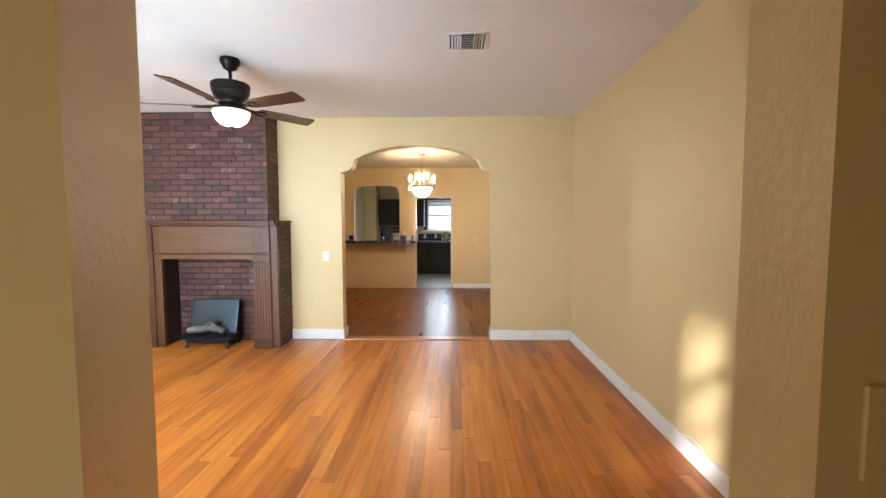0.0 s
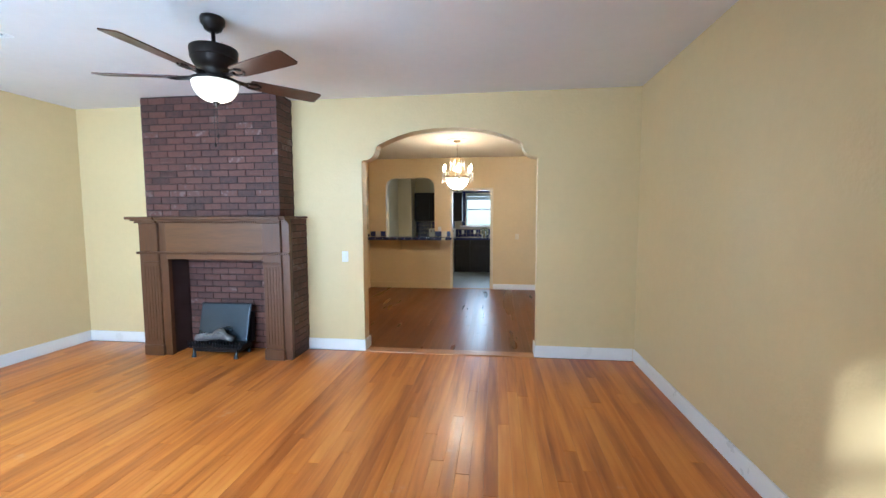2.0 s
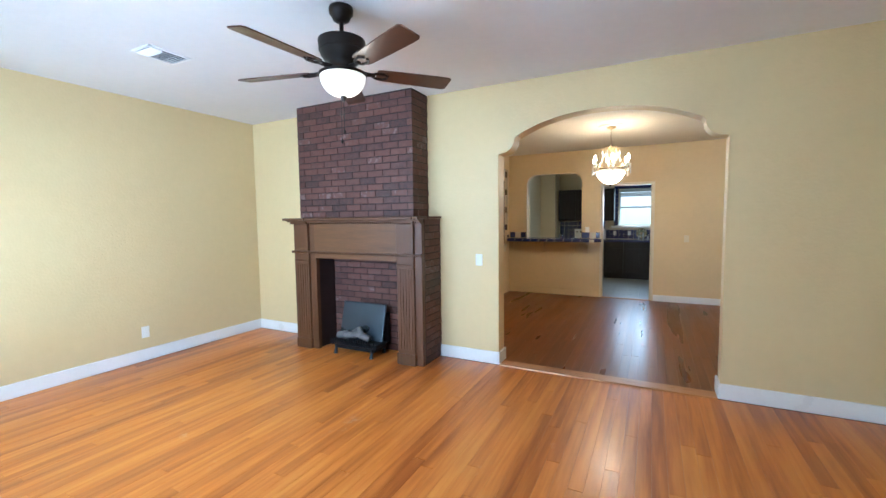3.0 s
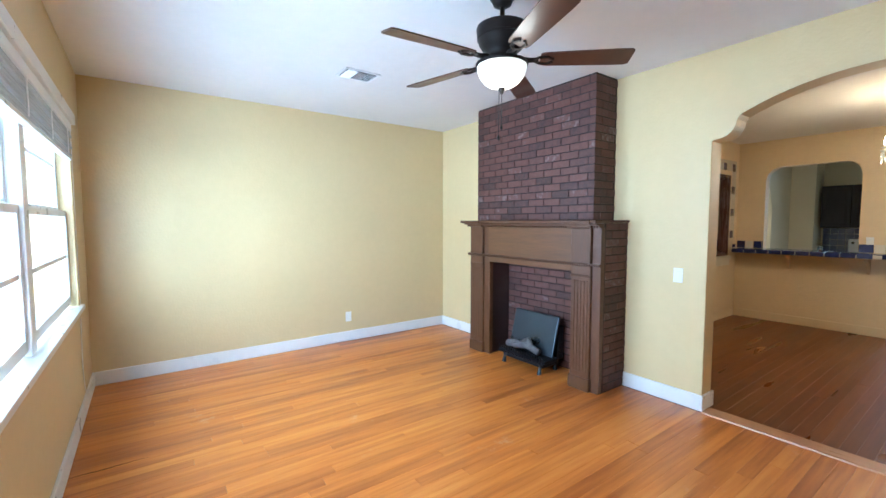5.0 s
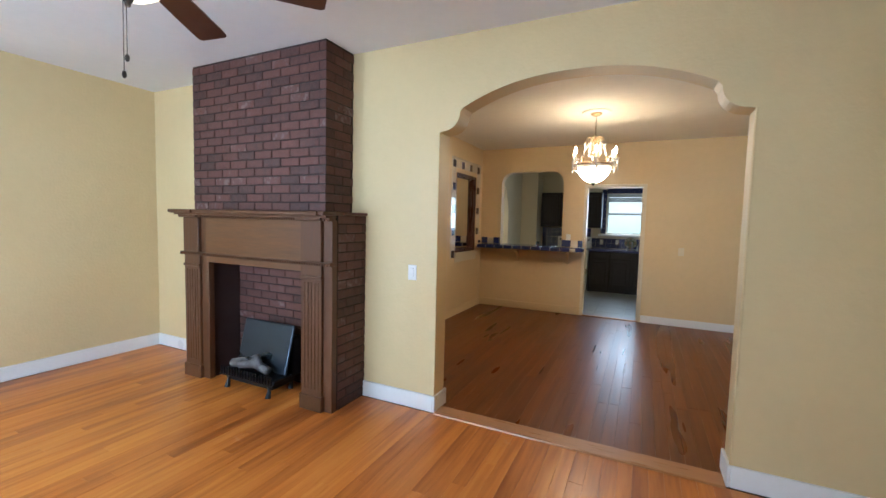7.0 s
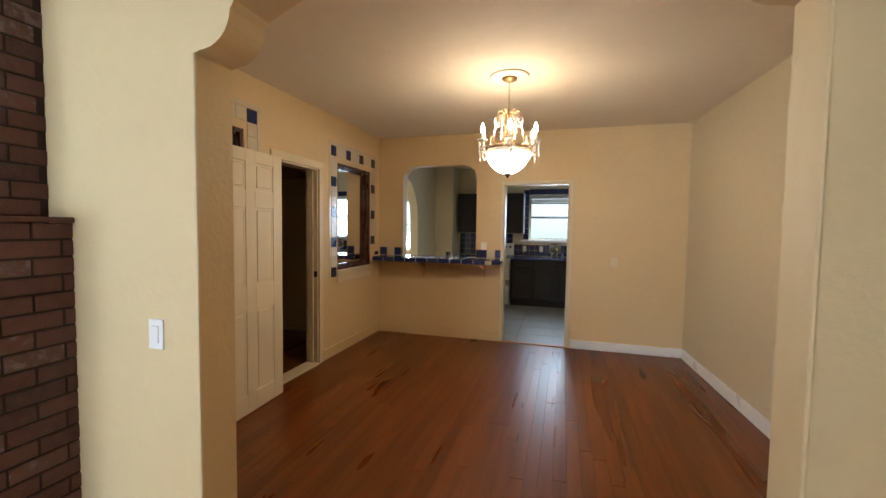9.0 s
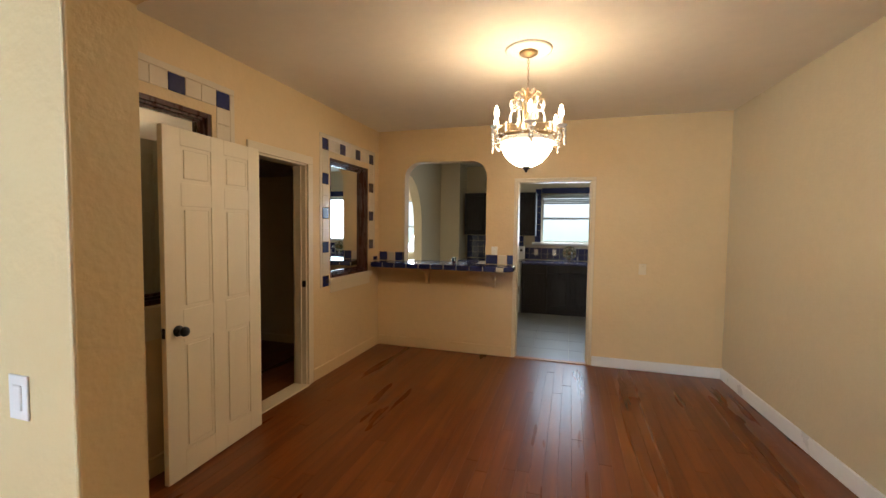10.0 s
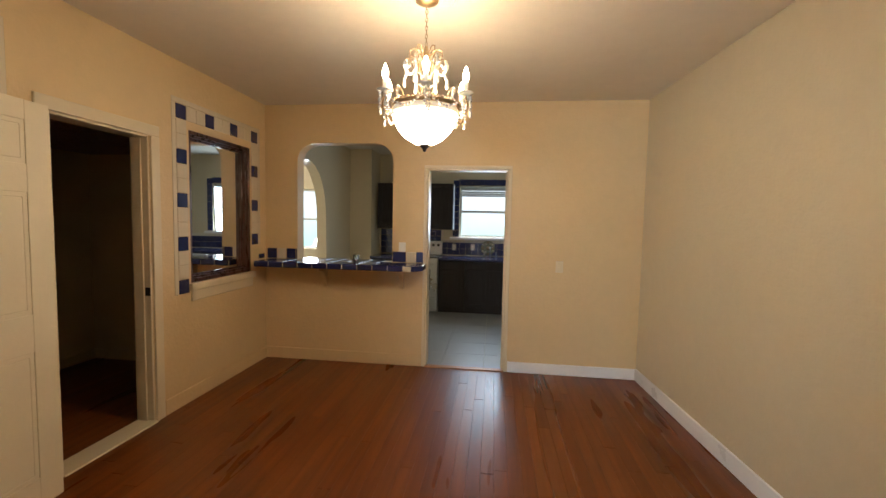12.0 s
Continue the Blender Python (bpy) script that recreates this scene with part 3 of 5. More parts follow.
for i in range(5):
    x = WX0 + 0.25 + i * (WX1 - WX0 - 0.5) / 4
    piece("tape", boxes((x - 0.012, x + 0.012, LY0 + 0.030, LY0 + 0.033, 1.95, 2.13)), M_WHITE, blind, "pale ladder tape")
piece("bottom_rail", bevel_box(WX0 + 0.03, WX1 - 0.03, LY0 - 0.015, LY0 + 0.023, 1.925, 1.948, 0.004), M_WHITE, blind)
M_OUT = backdrop_mat("bright_outdoors", (0.90, 0.97, 1.0), (1, 1, 1), 0.0, 1.8, 4.0)
# Also blocks sun: its out-of-view edge shapes the patch on the right wall.
solid("backdrop_front", boxes((-8.05, -8.0, -1.24, 2.6, -0.3, 5.4)), M_OUT, "glowing daylight backdrop with its unseen edge set to cut the sun", "backdrop", "structure")
M_OUTK = backdrop_mat("bright_garden", (0.62, 0.95, 0.78), (0.95, 1.0, 1.0), 1.1, 2.3, 1.7)
solid("backdrop_kitchen", boxes((-7, 5, 15.0, 15.05, -0.3, 6)), M_OUTK, "overexposed garden outside the kitchen windows", "backdrop", "structure")

# ---- fireplace ----
FX0, FX1, FY = -3.415, -1.715, 4.44
fire = base("fireplace", (-2.615, LY1, 0), "brown brick fireplace with a dark-stained wooden mantel", "fireplace")
brk = bevel_box(-0.5, 0.5, -0.012, 0.012, -0.030, 0.030, 0.003)
BRICK = finish("brick", brk, M_BRICK)
rngb = random.Random(5)


def lay_bricks(parent, axis, face, u0, u1, z0, z1, first=0):
    """Running bond on one face; a whole brick is 0.187 long, joints 0.009."""
    n = round((z1 - z0) / 0.069)
    h = (z1 - z0) / n
    o = ORG[parent]
    for c in range(n):
        u = u0 - (0.098 if (c + first) % 2 else 0.0)
        while u < u1 - 0.02:
            a, b = max(u, u0), min(u + 0.187, u1)
            if b - a > 0.025:
                ob = new("brick", BRICK)
                d = rngb.uniform(-0.0012, 0.0010)
                s = Vector(((a + b) / 2, face + d, z0 + (c + 0.5) * h)) if axis == "x" else Vector((face - d, (a + b) / 2, z0 + (c + 0.5) * h))
                ob.location = s - o
                ob.scale = (b - a, 1, 1)
                ob.rotation_euler = (0, rngb.uniform(-0.004, 0.004), 0 if axis == "x" else math.pi / 2)
                ob.parent = parent
            u += 0.196


breast = piece("chimney_breast", boxes((-3.374, -1.850, 4.541, LY1, 1.47, LZ)), M_MORTAR, fire, "brown brick chimney breast with dark joints")
lay_bricks(breast, "x", 4.548, -3.375, -1.847, 1.495, 2.738)
lay_bricks(breast, "y", -1.857, 4.539, LY1, 1.495, 2.738, 1)
cheek = boxes((FX1 - 0.02, FX1 - 0.001, 4.52, LY1, 0, 1.47), (FX0 + 0.006, FX0 + 0.02, 4.50, LY1, 0, 1.47), (-3.105, -2.00, 4.789, LY1, 0, 1.06), (-3.38, -1.78, 4.60, LY1, 1.07, 1.46))
cheek = piece("brick_cheek", cheek, M_MORTAR, fire, "brick side and firebox back with dark joints")
lay_bricks(cheek, "y", FX1 - 0.008, 4.525, LY1, 0.005, 1.475, 0)
lay_bricks(cheek, "x", 4.795, -3.105, -2.00, 0.005, 1.055, 1)
# dark brown boards inside the firebox opening
bm = boxes((-3.13, -3.11, FY + 0.05, LY1 - 0.01, 0, 1.06), (-1.995, -1.975, FY + 0.05, LY1 - 0.01, 0, 1.06), (-3.11, -1.995, FY + 0.05, 4.80, 1.045, 1.06))
piece("firebox_lining", bm, mat("dark_firebox_board", (0.030, 0.014, 0.012), 0.6, var=0.3, scale=5), fire, "dark brown firebox lining")
# wooden surround
OP0, OP1, OPZ = -3.085, -1.995, 1.045


def pilaster(x0, x1):
    bm = bmesh.new()
    box(bm, x0, x1, FY, FY + 0.06, 0.09, 1.10, 0.003)
    p = piece("pilaster", bm, M_OAK, fire, "fluted wooden pilaster")
    w = (x1 - x0 - 0.05) / 9
    for i in range(5):
        a = x0 + 0.025 + 2 * i * w
        piece("flute", bevel_box(a, a + w, FY - 0.005, FY + 0.002, 0.16, 0.97, 0.002), M_OAK, p)
    piece("plinth", bevel_box(x0 - 0.010, x1 + 0.010, FY - 0.014, FY + 0.06, 0.0, 0.115, 0.006), M_OAK, p)
    piece("necking", bevel_box(x0 - 0.004, x1 + 0.004, FY - 0.010, FY + 0.05, 0.995, 1.02, 0.004), M_OAK, p)
    piece("upper_block", bevel_box(x0, x1, FY - 0.008, FY + 0.05, 1.125, 1.425, 0.004), M_OAK, p)


pilaster(-3.38, -3.175)
pilaster(-1.993, -1.795)
for x0, x1 in ((FX0, OP0), (OP1, FX1 + 0.002)):
    piece("side_stile", bevel_box(x0, x1, FY + 0.022, FY + 0.075, 0, 1.43, 0.003), M_OAK, fire)
for x0, x1 in ((-3.395, -3.16), (-2.013, -1.775)):
    piece("shelf_break", bevel_box(x0 - 0.02, x1 + 0.02, FY - 0.10, FY, 1.462, 1.4925, 0.006, 2), M_OAK, fire)
    piece("cap_block", bevel_box(x0, x1, FY - 0.045, FY + 0.02, 1.426, 1.461, 0.006, 2), M_OAK, fire)
piece("lower_rail", bevel_box(OP0, OP1, FY + 0.004, FY + 0.05, OPZ, 1.098, 0.003), M_OAK_H, fire)
piece("frieze", bevel_box(OP0 - 0.0, OP1 + 0.0, FY + 0.002, FY + 0.05, 1.122, 1.425, 0.002), M_OAK_H, fire, "worn wooden frieze board")


def dentils(z0, z1, y):
    bm = bmesh.new()
    box(bm, FX0 - 0.012, FX1 + 0.006, y + 0.004, FY + 0.05, z0, z1 + 0.008, 0.002)
    strip = piece("dentil_strip", bm, M_OAK, fire)
    n = 70
    w = (FX1 - FX0) / n
    tooth = finish("dentil", bevel_box(0, 0.55 * w, -0.006, 0.006, 0, z1 - z0, 0.0012), M_OAK)
    for i in range(n):
        ob = new("dentil", tooth)
        ob.location = Vector((FX0 + i * w, y, z0)) - ORG[strip]
        ob.parent = strip


dentils(1.098, 1.116, FY - 0.014)
dentils(1.425, 1.442, FY - 0.022)
piece("bed_moulding", bevel_box(FX0 - 0.03, FX1 + 0.004, FY - 0.05, FY + 0.06, 1.448, 1.466, 0.006, 2), M_OAK, fire)
piece("shelf", bevel_box(FX0 - 0.062, FX1 + 0.012, FY - 0.085, 4.565, 1.466, 1.494, 0.006, 2), M_OAK, fire, "dark wooden mantel shelf")
piece("shelf_end", bevel_box(FX1 - 0.1, FX1 + 0.02, 4.565, LY1, 1.472, 1.494, 0.004), M_BRICK, fire, "brick ledge end")

# ---- electric log heater ----
hx0, hx1 = -2.86, -2.28
heat = base("log_heater", (-2.57, 4.55, 0), "black electric fireplace insert with charred fake logs", "heater")
tray = piece("tray", bevel_box(hx0 - 0.02, hx1 + 0.02, 4.42, 4.62, 0.115, 0.150, 0.008, 2), M_IRON, heat)
piece("base_box", bevel_box(hx0 + 0.035, hx1 - 0.035, 4.455, 4.70, 0.055, 0.118, 0.006), M_IRON, heat, "black metal base under the logs")
bm = bmesh.new()
for i in range(19):
    x = hx0 + i * (hx1 - hx0) / 18
    box(bm, x - 0.004, x + 0.004, 4.405, 4.415, 0.11, 0.185)
box(bm, hx0 - 0.02, hx1 + 0.02, 4.403, 4.418, 0.108, 0.118)
piece("front_grate", bm, M_IRON, tray)
bm = bmesh.new()
vs = box(bm, hx0, hx1, -0.012, 0.012, 0, 0.41, 0.012, 2)
bmesh.ops.transform(bm, matrix=Matrix.Translation((0, 4.565, 0.145)) @ Matrix.Rotation(radians(-14), 4, "X"), verts=bm.verts)
piece("back_panel", bm, M_PANEL, heat, "grey metal back panel tilted backwards")
bm = bmesh.new()
vs = box(bm, hx0 + 0.02, hx1 - 0.02, 4.66, 4.76, 0.10, 0.44, 0.02, 2)
piece("heater_housing", bm, M_IRON, heat)
for x in (hx0 + 0.05, hx1 - 0.05):
    for y in (4.445, 4.68):
        bm = bmesh.new()
        tube(bm, [(x, y, 0.12), (x, y - 0.005, 0.06), (x, y - 0.02, 0.0)], [0.022, 0.014, 0.024], 8)
        piece("leg", bm, M_IRON, heat)


def log(pts, r):
    bm = bmesh.new()
    tube(bm, pts, r, 10)
    for v in bm.verts:
        v.co += 0.010 * noise.noise_vector(v.co * 25)
    piece("log", bm, M_LOG, heat, "charred grey fake log", True)


log([(-2.82, 4.49, 0.19), (-2.72, 4.50, 0.21), (-2.60, 4.52, 0.20)], [0.034, 0.045, 0.032])
log([(-2.70, 4.46, 0.20), (-2.54, 4.48, 0.235), (-2.38, 4.47, 0.20)], [0.028, 0.036, 0.034])
log([(-2.62, 4.53, 0.24), (-2.54, 4.50, 0.28), (-2.44, 4.45, 0.22)], [0.03, 0.03, 0.026])

# ---- ceiling fan ----
FXC, FYC = -1.43, 3.03
fan = base("ceiling_fan", (FXC, FYC, LZ), "dark bronze five-blade ceiling fan with a lit glass bowl", "ceiling fan")
piece("canopy", lathe(bmesh.new(), [(0.0, LZ), (0.070, LZ), (0.073, LZ - 0.015), (0.070, LZ - 0.040), (0.060, LZ - 0.048), (0.050, LZ - 0.075), (0.028, LZ - 0.088), (0, LZ - 0.090)], (FXC, FYC, 0)), M_BRONZE, fan, smooth=True)
piece("downrod", lathe(bmesh.new(), [(0, 2.67), (0.013, 2.67), (0.013, 2.555), (0, 2.555)], (FXC, FYC, 0), 16), M_BRONZE, fan, smooth=True)
piece("motor_housing", lathe(bmesh.new(), [(0, 2.570), (0.04, 2.568), (0.120, 2.562), (0.140, 2.555), (0.143, 2.545), (0.140, 2.515), (0.128, 2.465), (0.108, 2.435), (0.085, 2.425), (0.080, 2.405), (0.080, 2.372), (0.095, 2.368), (0, 2.368)], (FXC, FYC, 0), 40), M_BRONZE, fan, smooth=True)
piece("trim_ring", lathe(bmesh.new(), [(0.136, 2.500), (0.1395, 2.498), (0.1385, 2.490), (0.133, 2.488)], (FXC, FYC, 0), 40), M_BRONZE, fan)
piece("fitter_ring", lathe(bmesh.new(), [(0, 2.368), (0.110, 2.367), (0.143, 2.360), (0.146, 2.352), (0.143, 2.345), (0, 2.345)], (FXC, FYC, 0), 40), M_BRONZE, fan, "dark bronze ring that holds the bowl", smooth=True)
piece("glass_bowl", lathe(bmesh.new(), [(0, 2.226), (0.035, 2.228), (0.07, 2.238), (0.10, 2.258), (0.122, 2.287), (0.134, 2.318), (0.137, 2.344), (0.10, 2.344), (0, 2.344)], (FXC, FYC, 0), 40), M_SHADE, fan, "lit frosted glass bowl", smooth=True)
piece("finial", lathe(bmesh.new(), [(0, 2.192), (0.009, 2.196), (0.011, 2.208), (0.018, 2.216), (0.020, 2.226), (0, 2.230)], (FXC, FYC, 0), 16), M_BRONZE, fan, smooth=True)
for k, (dx, zb) in enumerate(((0.012, 2.02), (-0.010, 1.965))):
    bm = bmesh.new()
    tube(bm, [(FXC + dx, FYC - 0.01, 2.215), (FXC + dx, FYC - 0.012, zb)], 0.0016, 6)
    sphere(bm, (FXC + dx, FYC - 0.012, zb - 0.012), 0.008, 8, 6, 1.8)
    piece("pull_chain", bm, M_BRONZE, fan)
for k in range(5):
    a = radians(-94.5 + 72 * k)
    m = Matrix.Translation((FXC, FYC, 2.378)) @ Matrix.Rotation(a, 4, "Z")
    bm = bmesh.new()
    tube(bm, [(0.10, 0, 0.0), (0.15, 0, -0.004), (0.20, 0, -0.004)], [0.018, 0.014, 0.012], 8)
    for s in (-1, 1):
        tube(bm, [(0.17, 0, -0.004), (0.20, 0.028 * s, -0.006), (0.25, 0.034 * s, -0.007), (0.28, 0.01 * s, -0.007)], 0.008, 6)
    bmesh.ops.transform(bm, matrix=m @ Matrix.Rotation(radians(-8), 4, "X"), verts=bm.verts)
    iron = piece("blade_iron", bm, M_BRONZE, fan)
    bm = bmesh.new()
    prof = [(0.21, 0.050), (0.24, 0.058), (0.45, 0.066), (0.62, 0.070), (0.683, 0.069), (0.700, 0.057)]
    top = [bm.verts.new((x, y, 0.004)) for x, y in prof] + [bm.verts.new((x, -y, 0.004)) for x, y in reversed(prof)]
    f = bm.faces.new(top)
    r = bmesh.ops.extrude_face_region(bm, geom=[f])
    bmesh.ops.translate(bm, verts=[v for v in r["geom"] if isinstance(v, bmesh.types.BMVert)], vec=(0, 0, -0.007))
    bmesh.ops.transform(bm, matrix=m @ Matrix.Rotation(radians(-12), 4, "X"), verts=bm.verts)
    piece("blade", bm, M_BLADE, fan, "walnut-brown wooden fan blade")


# ---- ceiling vents ----
def vent(x, y, w, d, turn, n):
    g = base("ceiling_vent", (x, y, LZ), "white louvred metal air vent in the ceiling", "air vent", "ceiling vents")
    r = Matrix.Translation((x, y, LZ)) @ Matrix.Rotation(radians(turn), 4, "Z")

    def put(nm, bm, material):
        bmesh.ops.transform(bm, matrix=r, verts=bm.verts)
        piece(nm, bm, material, g)
    bm = bmesh.new()
    for q in ((-w / 2, w / 2, -d / 2, -d / 2 + 0.022), (-w / 2, w / 2, d / 2 - 0.022, d / 2), (-w / 2, -w / 2 + 0.022, -d / 2, d / 2), (w / 2 - 0.022, w / 2, -d / 2, d / 2)):
        box(bm, *q, -0.010, -0.001, 0.002)
    put("frame", bm, M_WHITE)
    put("backing", boxes((-w / 2 + 0.02, w / 2 - 0.02, -d / 2 + 0.02, d / 2 - 0.02, -0.003, -0.001)), M_IRON)
    for i in range(n):
        u = -w / 2 + 0.03 + (i + 0.5) * (w - 0.06) / n
        tilt = 45 if i < n / 3 else (-45 if i >= 2 * n / 3 else 0)
        bm = bmesh.new()
        if tilt:
            box(bm, -0.010, 0.010, -d / 2 + 0.024, d / 2 - 0.024, -0.001, 0.001)
            bmesh.ops.transform(bm, matrix=Matrix.Translation((u, 0, -0.012)) @ Matrix.Rotation(radians(tilt), 4, "Y"), verts=bm.verts)
            put("slat", bm, M_WHITE)
        else:
            for j in range(2):
                b2 = bmesh.new()
                v = -d / 2 + 0.03 + (i - n / 3 + 0.25 + j * 0.5) * (d - 0.06) / (n / 3)
                box(b2, -(w - 0.06) / 6, (w - 0.06) / 6, -0.009, 0.009, -0.001, 0.001)
                bmesh.ops.transform(b2, matrix=Matrix.Translation((0, v, -0.012)) @ Matrix.Rotation(radians(35), 4, "X"), verts=b2.verts)
                put("slat", b2, M_WHITE)
            bm.free()


vent(0.424, 2.765, 0.29, 0.29, 0, 12)
vent(-3.10, 2.93, 0.32, 0.24, 90, 12)


# ---- switches and outlets ----
def plate(name, axis, face, out, u, z, w, h, label, rocker=True, finish_mat=None):
    g = base(name, (face, u, z) if axis == "x" else (u, face, z), label, "switch" if rocker else "outlet", "wall plates")
    f = sorted((face, face + out * 0.006))
    k = sorted((face + out * 0.004, face + out * 0.010))

    def b(a0, a1, z0, z1, q, bev):
        return bevel_box(q[0], q[1], a0, a1, z0, z1, bev) if axis == "x" else bevel_box(a0, a1, q[0], q[1], z0, z1, bev)
    piece("plate", b(u - w / 2, u + w / 2, z - h / 2, z + h / 2, f, 0.002), finish_mat or M_PLASTIC, g)
    if rocker:
        piece("rocker", b(u - 0.016, u + 0.016, z - 0.033, z + 0.033, k, 0.002), finish_mat or M_PLASTIC, g)
    else:
        for dz in (-0.02, 0.02):
            piece("socket", b(u - 0.016, u + 0.016, z + dz - 0.014, z + dz + 0.014, k, 0.004), M_PLASTIC, g)
    return g


plate("light_switch", "y", LY1, -1, -1.272, 1.05, 0.072, 0.116, "white plastic light switch beside the arch")
plate("light_switch", "y", DY1, -1, 0.80, 1.083, 0.072, 0.114, "cream plastic light switch on the cream wall", True, M_CREAMT)
plate("light_switch", "y", 0.165, -1, 0.80, 1.252, 0.12, 0.10, "tan painted wide switch plate in the entry", True, M_WALL)
plate("wall_outlet", "x", LX0, 1, 3.40, 0.305, 0.075, 0.12, "white plastic outlet above the baseboard", False)
plate("wall_outlet", "y", DY1, -1, -0.775, 1.225, 0.072, 0.114, "cream plastic outlet above the bar tiles", False)
bm = bmesh.new()
tube(bm, [(LX1 - 0.005, 2.30, 0.126), (LX1 - 0.03, 2.27, 0.15), (LX1 - 0.02, 2.20, 0.165), (LX1 - 0.006, 2.12, 0.15), (LX1 - 0.006, 2.06, 0.10)], 0.004, 8)
solid("cable", bm, M_PLASTIC, "short white cable poking out above the baseboard", "cable", smooth=True)

bm = bmesh.new()
tube(bm, [(-3.86, LY0 + 0.012, 0.86), (-3.87, LY0 + 0.006, 0.60), (-3.86, LY0 + 0.006, 0.35), (-3.88, LY0 + 0.010, 0.20), (-3.86, LY0 + 0.022, 0.132)], 0.0035, 6)
solid("cable", bm, M_PLASTIC, "thin pale cable hanging below the window", "cable", smooth=True)

# ---- dining room: open door ----
HY, HX = 6.665, -2.118
door = base("door_1", (HX, HY, 0.012), "cream six-panel door swung open against the wall", "door", kind="structure")
DW, DH = 0.775, 2.03
dm = Matrix.Translation((HX, HY, 0.012)) @ Matrix.Rotation(radians(-90 + 2.7), 4, "Z")   # leaf runs along +x of this frame


def door_part(nm, bm, material, parent=None, label="", smooth=False):
    bmesh.ops.transform(bm, matrix=dm, verts=bm.verts)
    return piece(nm, bm, material, parent or door, label, smooth)


cols = ((0.115, 0.335), (0.440, 0.660))
rws = ((0.15, 0.80), (0.99, 1.59), (1.725, 1.935))
bm = bmesh.new()
box(bm, 0, DW, -0.0115, 0.0115, 0, DH)
for a, b in ((0, cols[0][0]), (cols[0][1], cols[1][0]), (cols[1][1], DW)):
    for s in (-1, 1):
        box(bm, a, b, min(s * 0.0105, s * 0.0175), max(s * 0.0105, s * 0.0175), 0, DH, 0.0015)
for z0, z1 in ((0, rws[0][0]), (rws[0][1], rws[1][0]), (rws[1][1], rws[2][0]), (rws[2][1], DH)):
    for a, b in cols:
        for s in (-1, 1):
            box(bm, a, b, min(s * 0.0105, s * 0.0174), max(s * 0.0105, s * 0.0174), z0, z1, 0.0015)
leaf = door_part("leaf", bm, M_DOOR)
for a, b in cols:
    for z0, z1 in rws:
        bm = bmesh.new()
        for s in (-1, 1):
            vs = box(bm, a + 0.022, b - 0.022, min(s * 0.011, s * 0.0165), max(s * 0.011, s * 0.0165), z0 + 0.022, z1 - 0.022, 0.005)
        door_part("panel", bm, M_DOOR, leaf)
knob = bmesh.new()
for s in (-1, 1):
    t = Matrix.Rotation(radians(-90 * s), 4, "X")
    lathe(knob, [(0, 0), (0.032, 0), (0.032, 0.006), (0.012, 0.010), (0.010, 0.028), (0.022, 0.034), (0.029, 0.046), (0.026, 0.060), (0.012, 0.067), (0, 0.068)], (DW - 0.075, s * 0.0175, 0.875), 20, t)
door_part("door_knob", knob, M_IRON, None, "black round door knob", True)
door_part("latch_plate", bevel_box(DW, DW + 0.002, -0.012, 0.012, 0.845, 0.905, 0.0005), M_IRON)
for z in (0.25, 1.05, 1.82):
    bm = bmesh.new()
    lathe(bm, [(0, -0.045), (0.007, -0.045), (0.007, 0.045), (0, 0.045)], (-0.008, -0.018, z), 10)
    door_part("hinge", bm, M_DOOR)


# ---- framed mirrors with tile borders ----
def tile_mesh(w, h, d, material):
    bm = bmesh.new()
    box(bm, -d, 0, -w / 2, w / 2, -h / 2, h / 2, 0.003)
    bmesh.ops.rotate(bm, verts=bm.verts, matrix=Matrix.Rotation(math.pi, 3, "Z"))
    return finish("tile", bm, material)


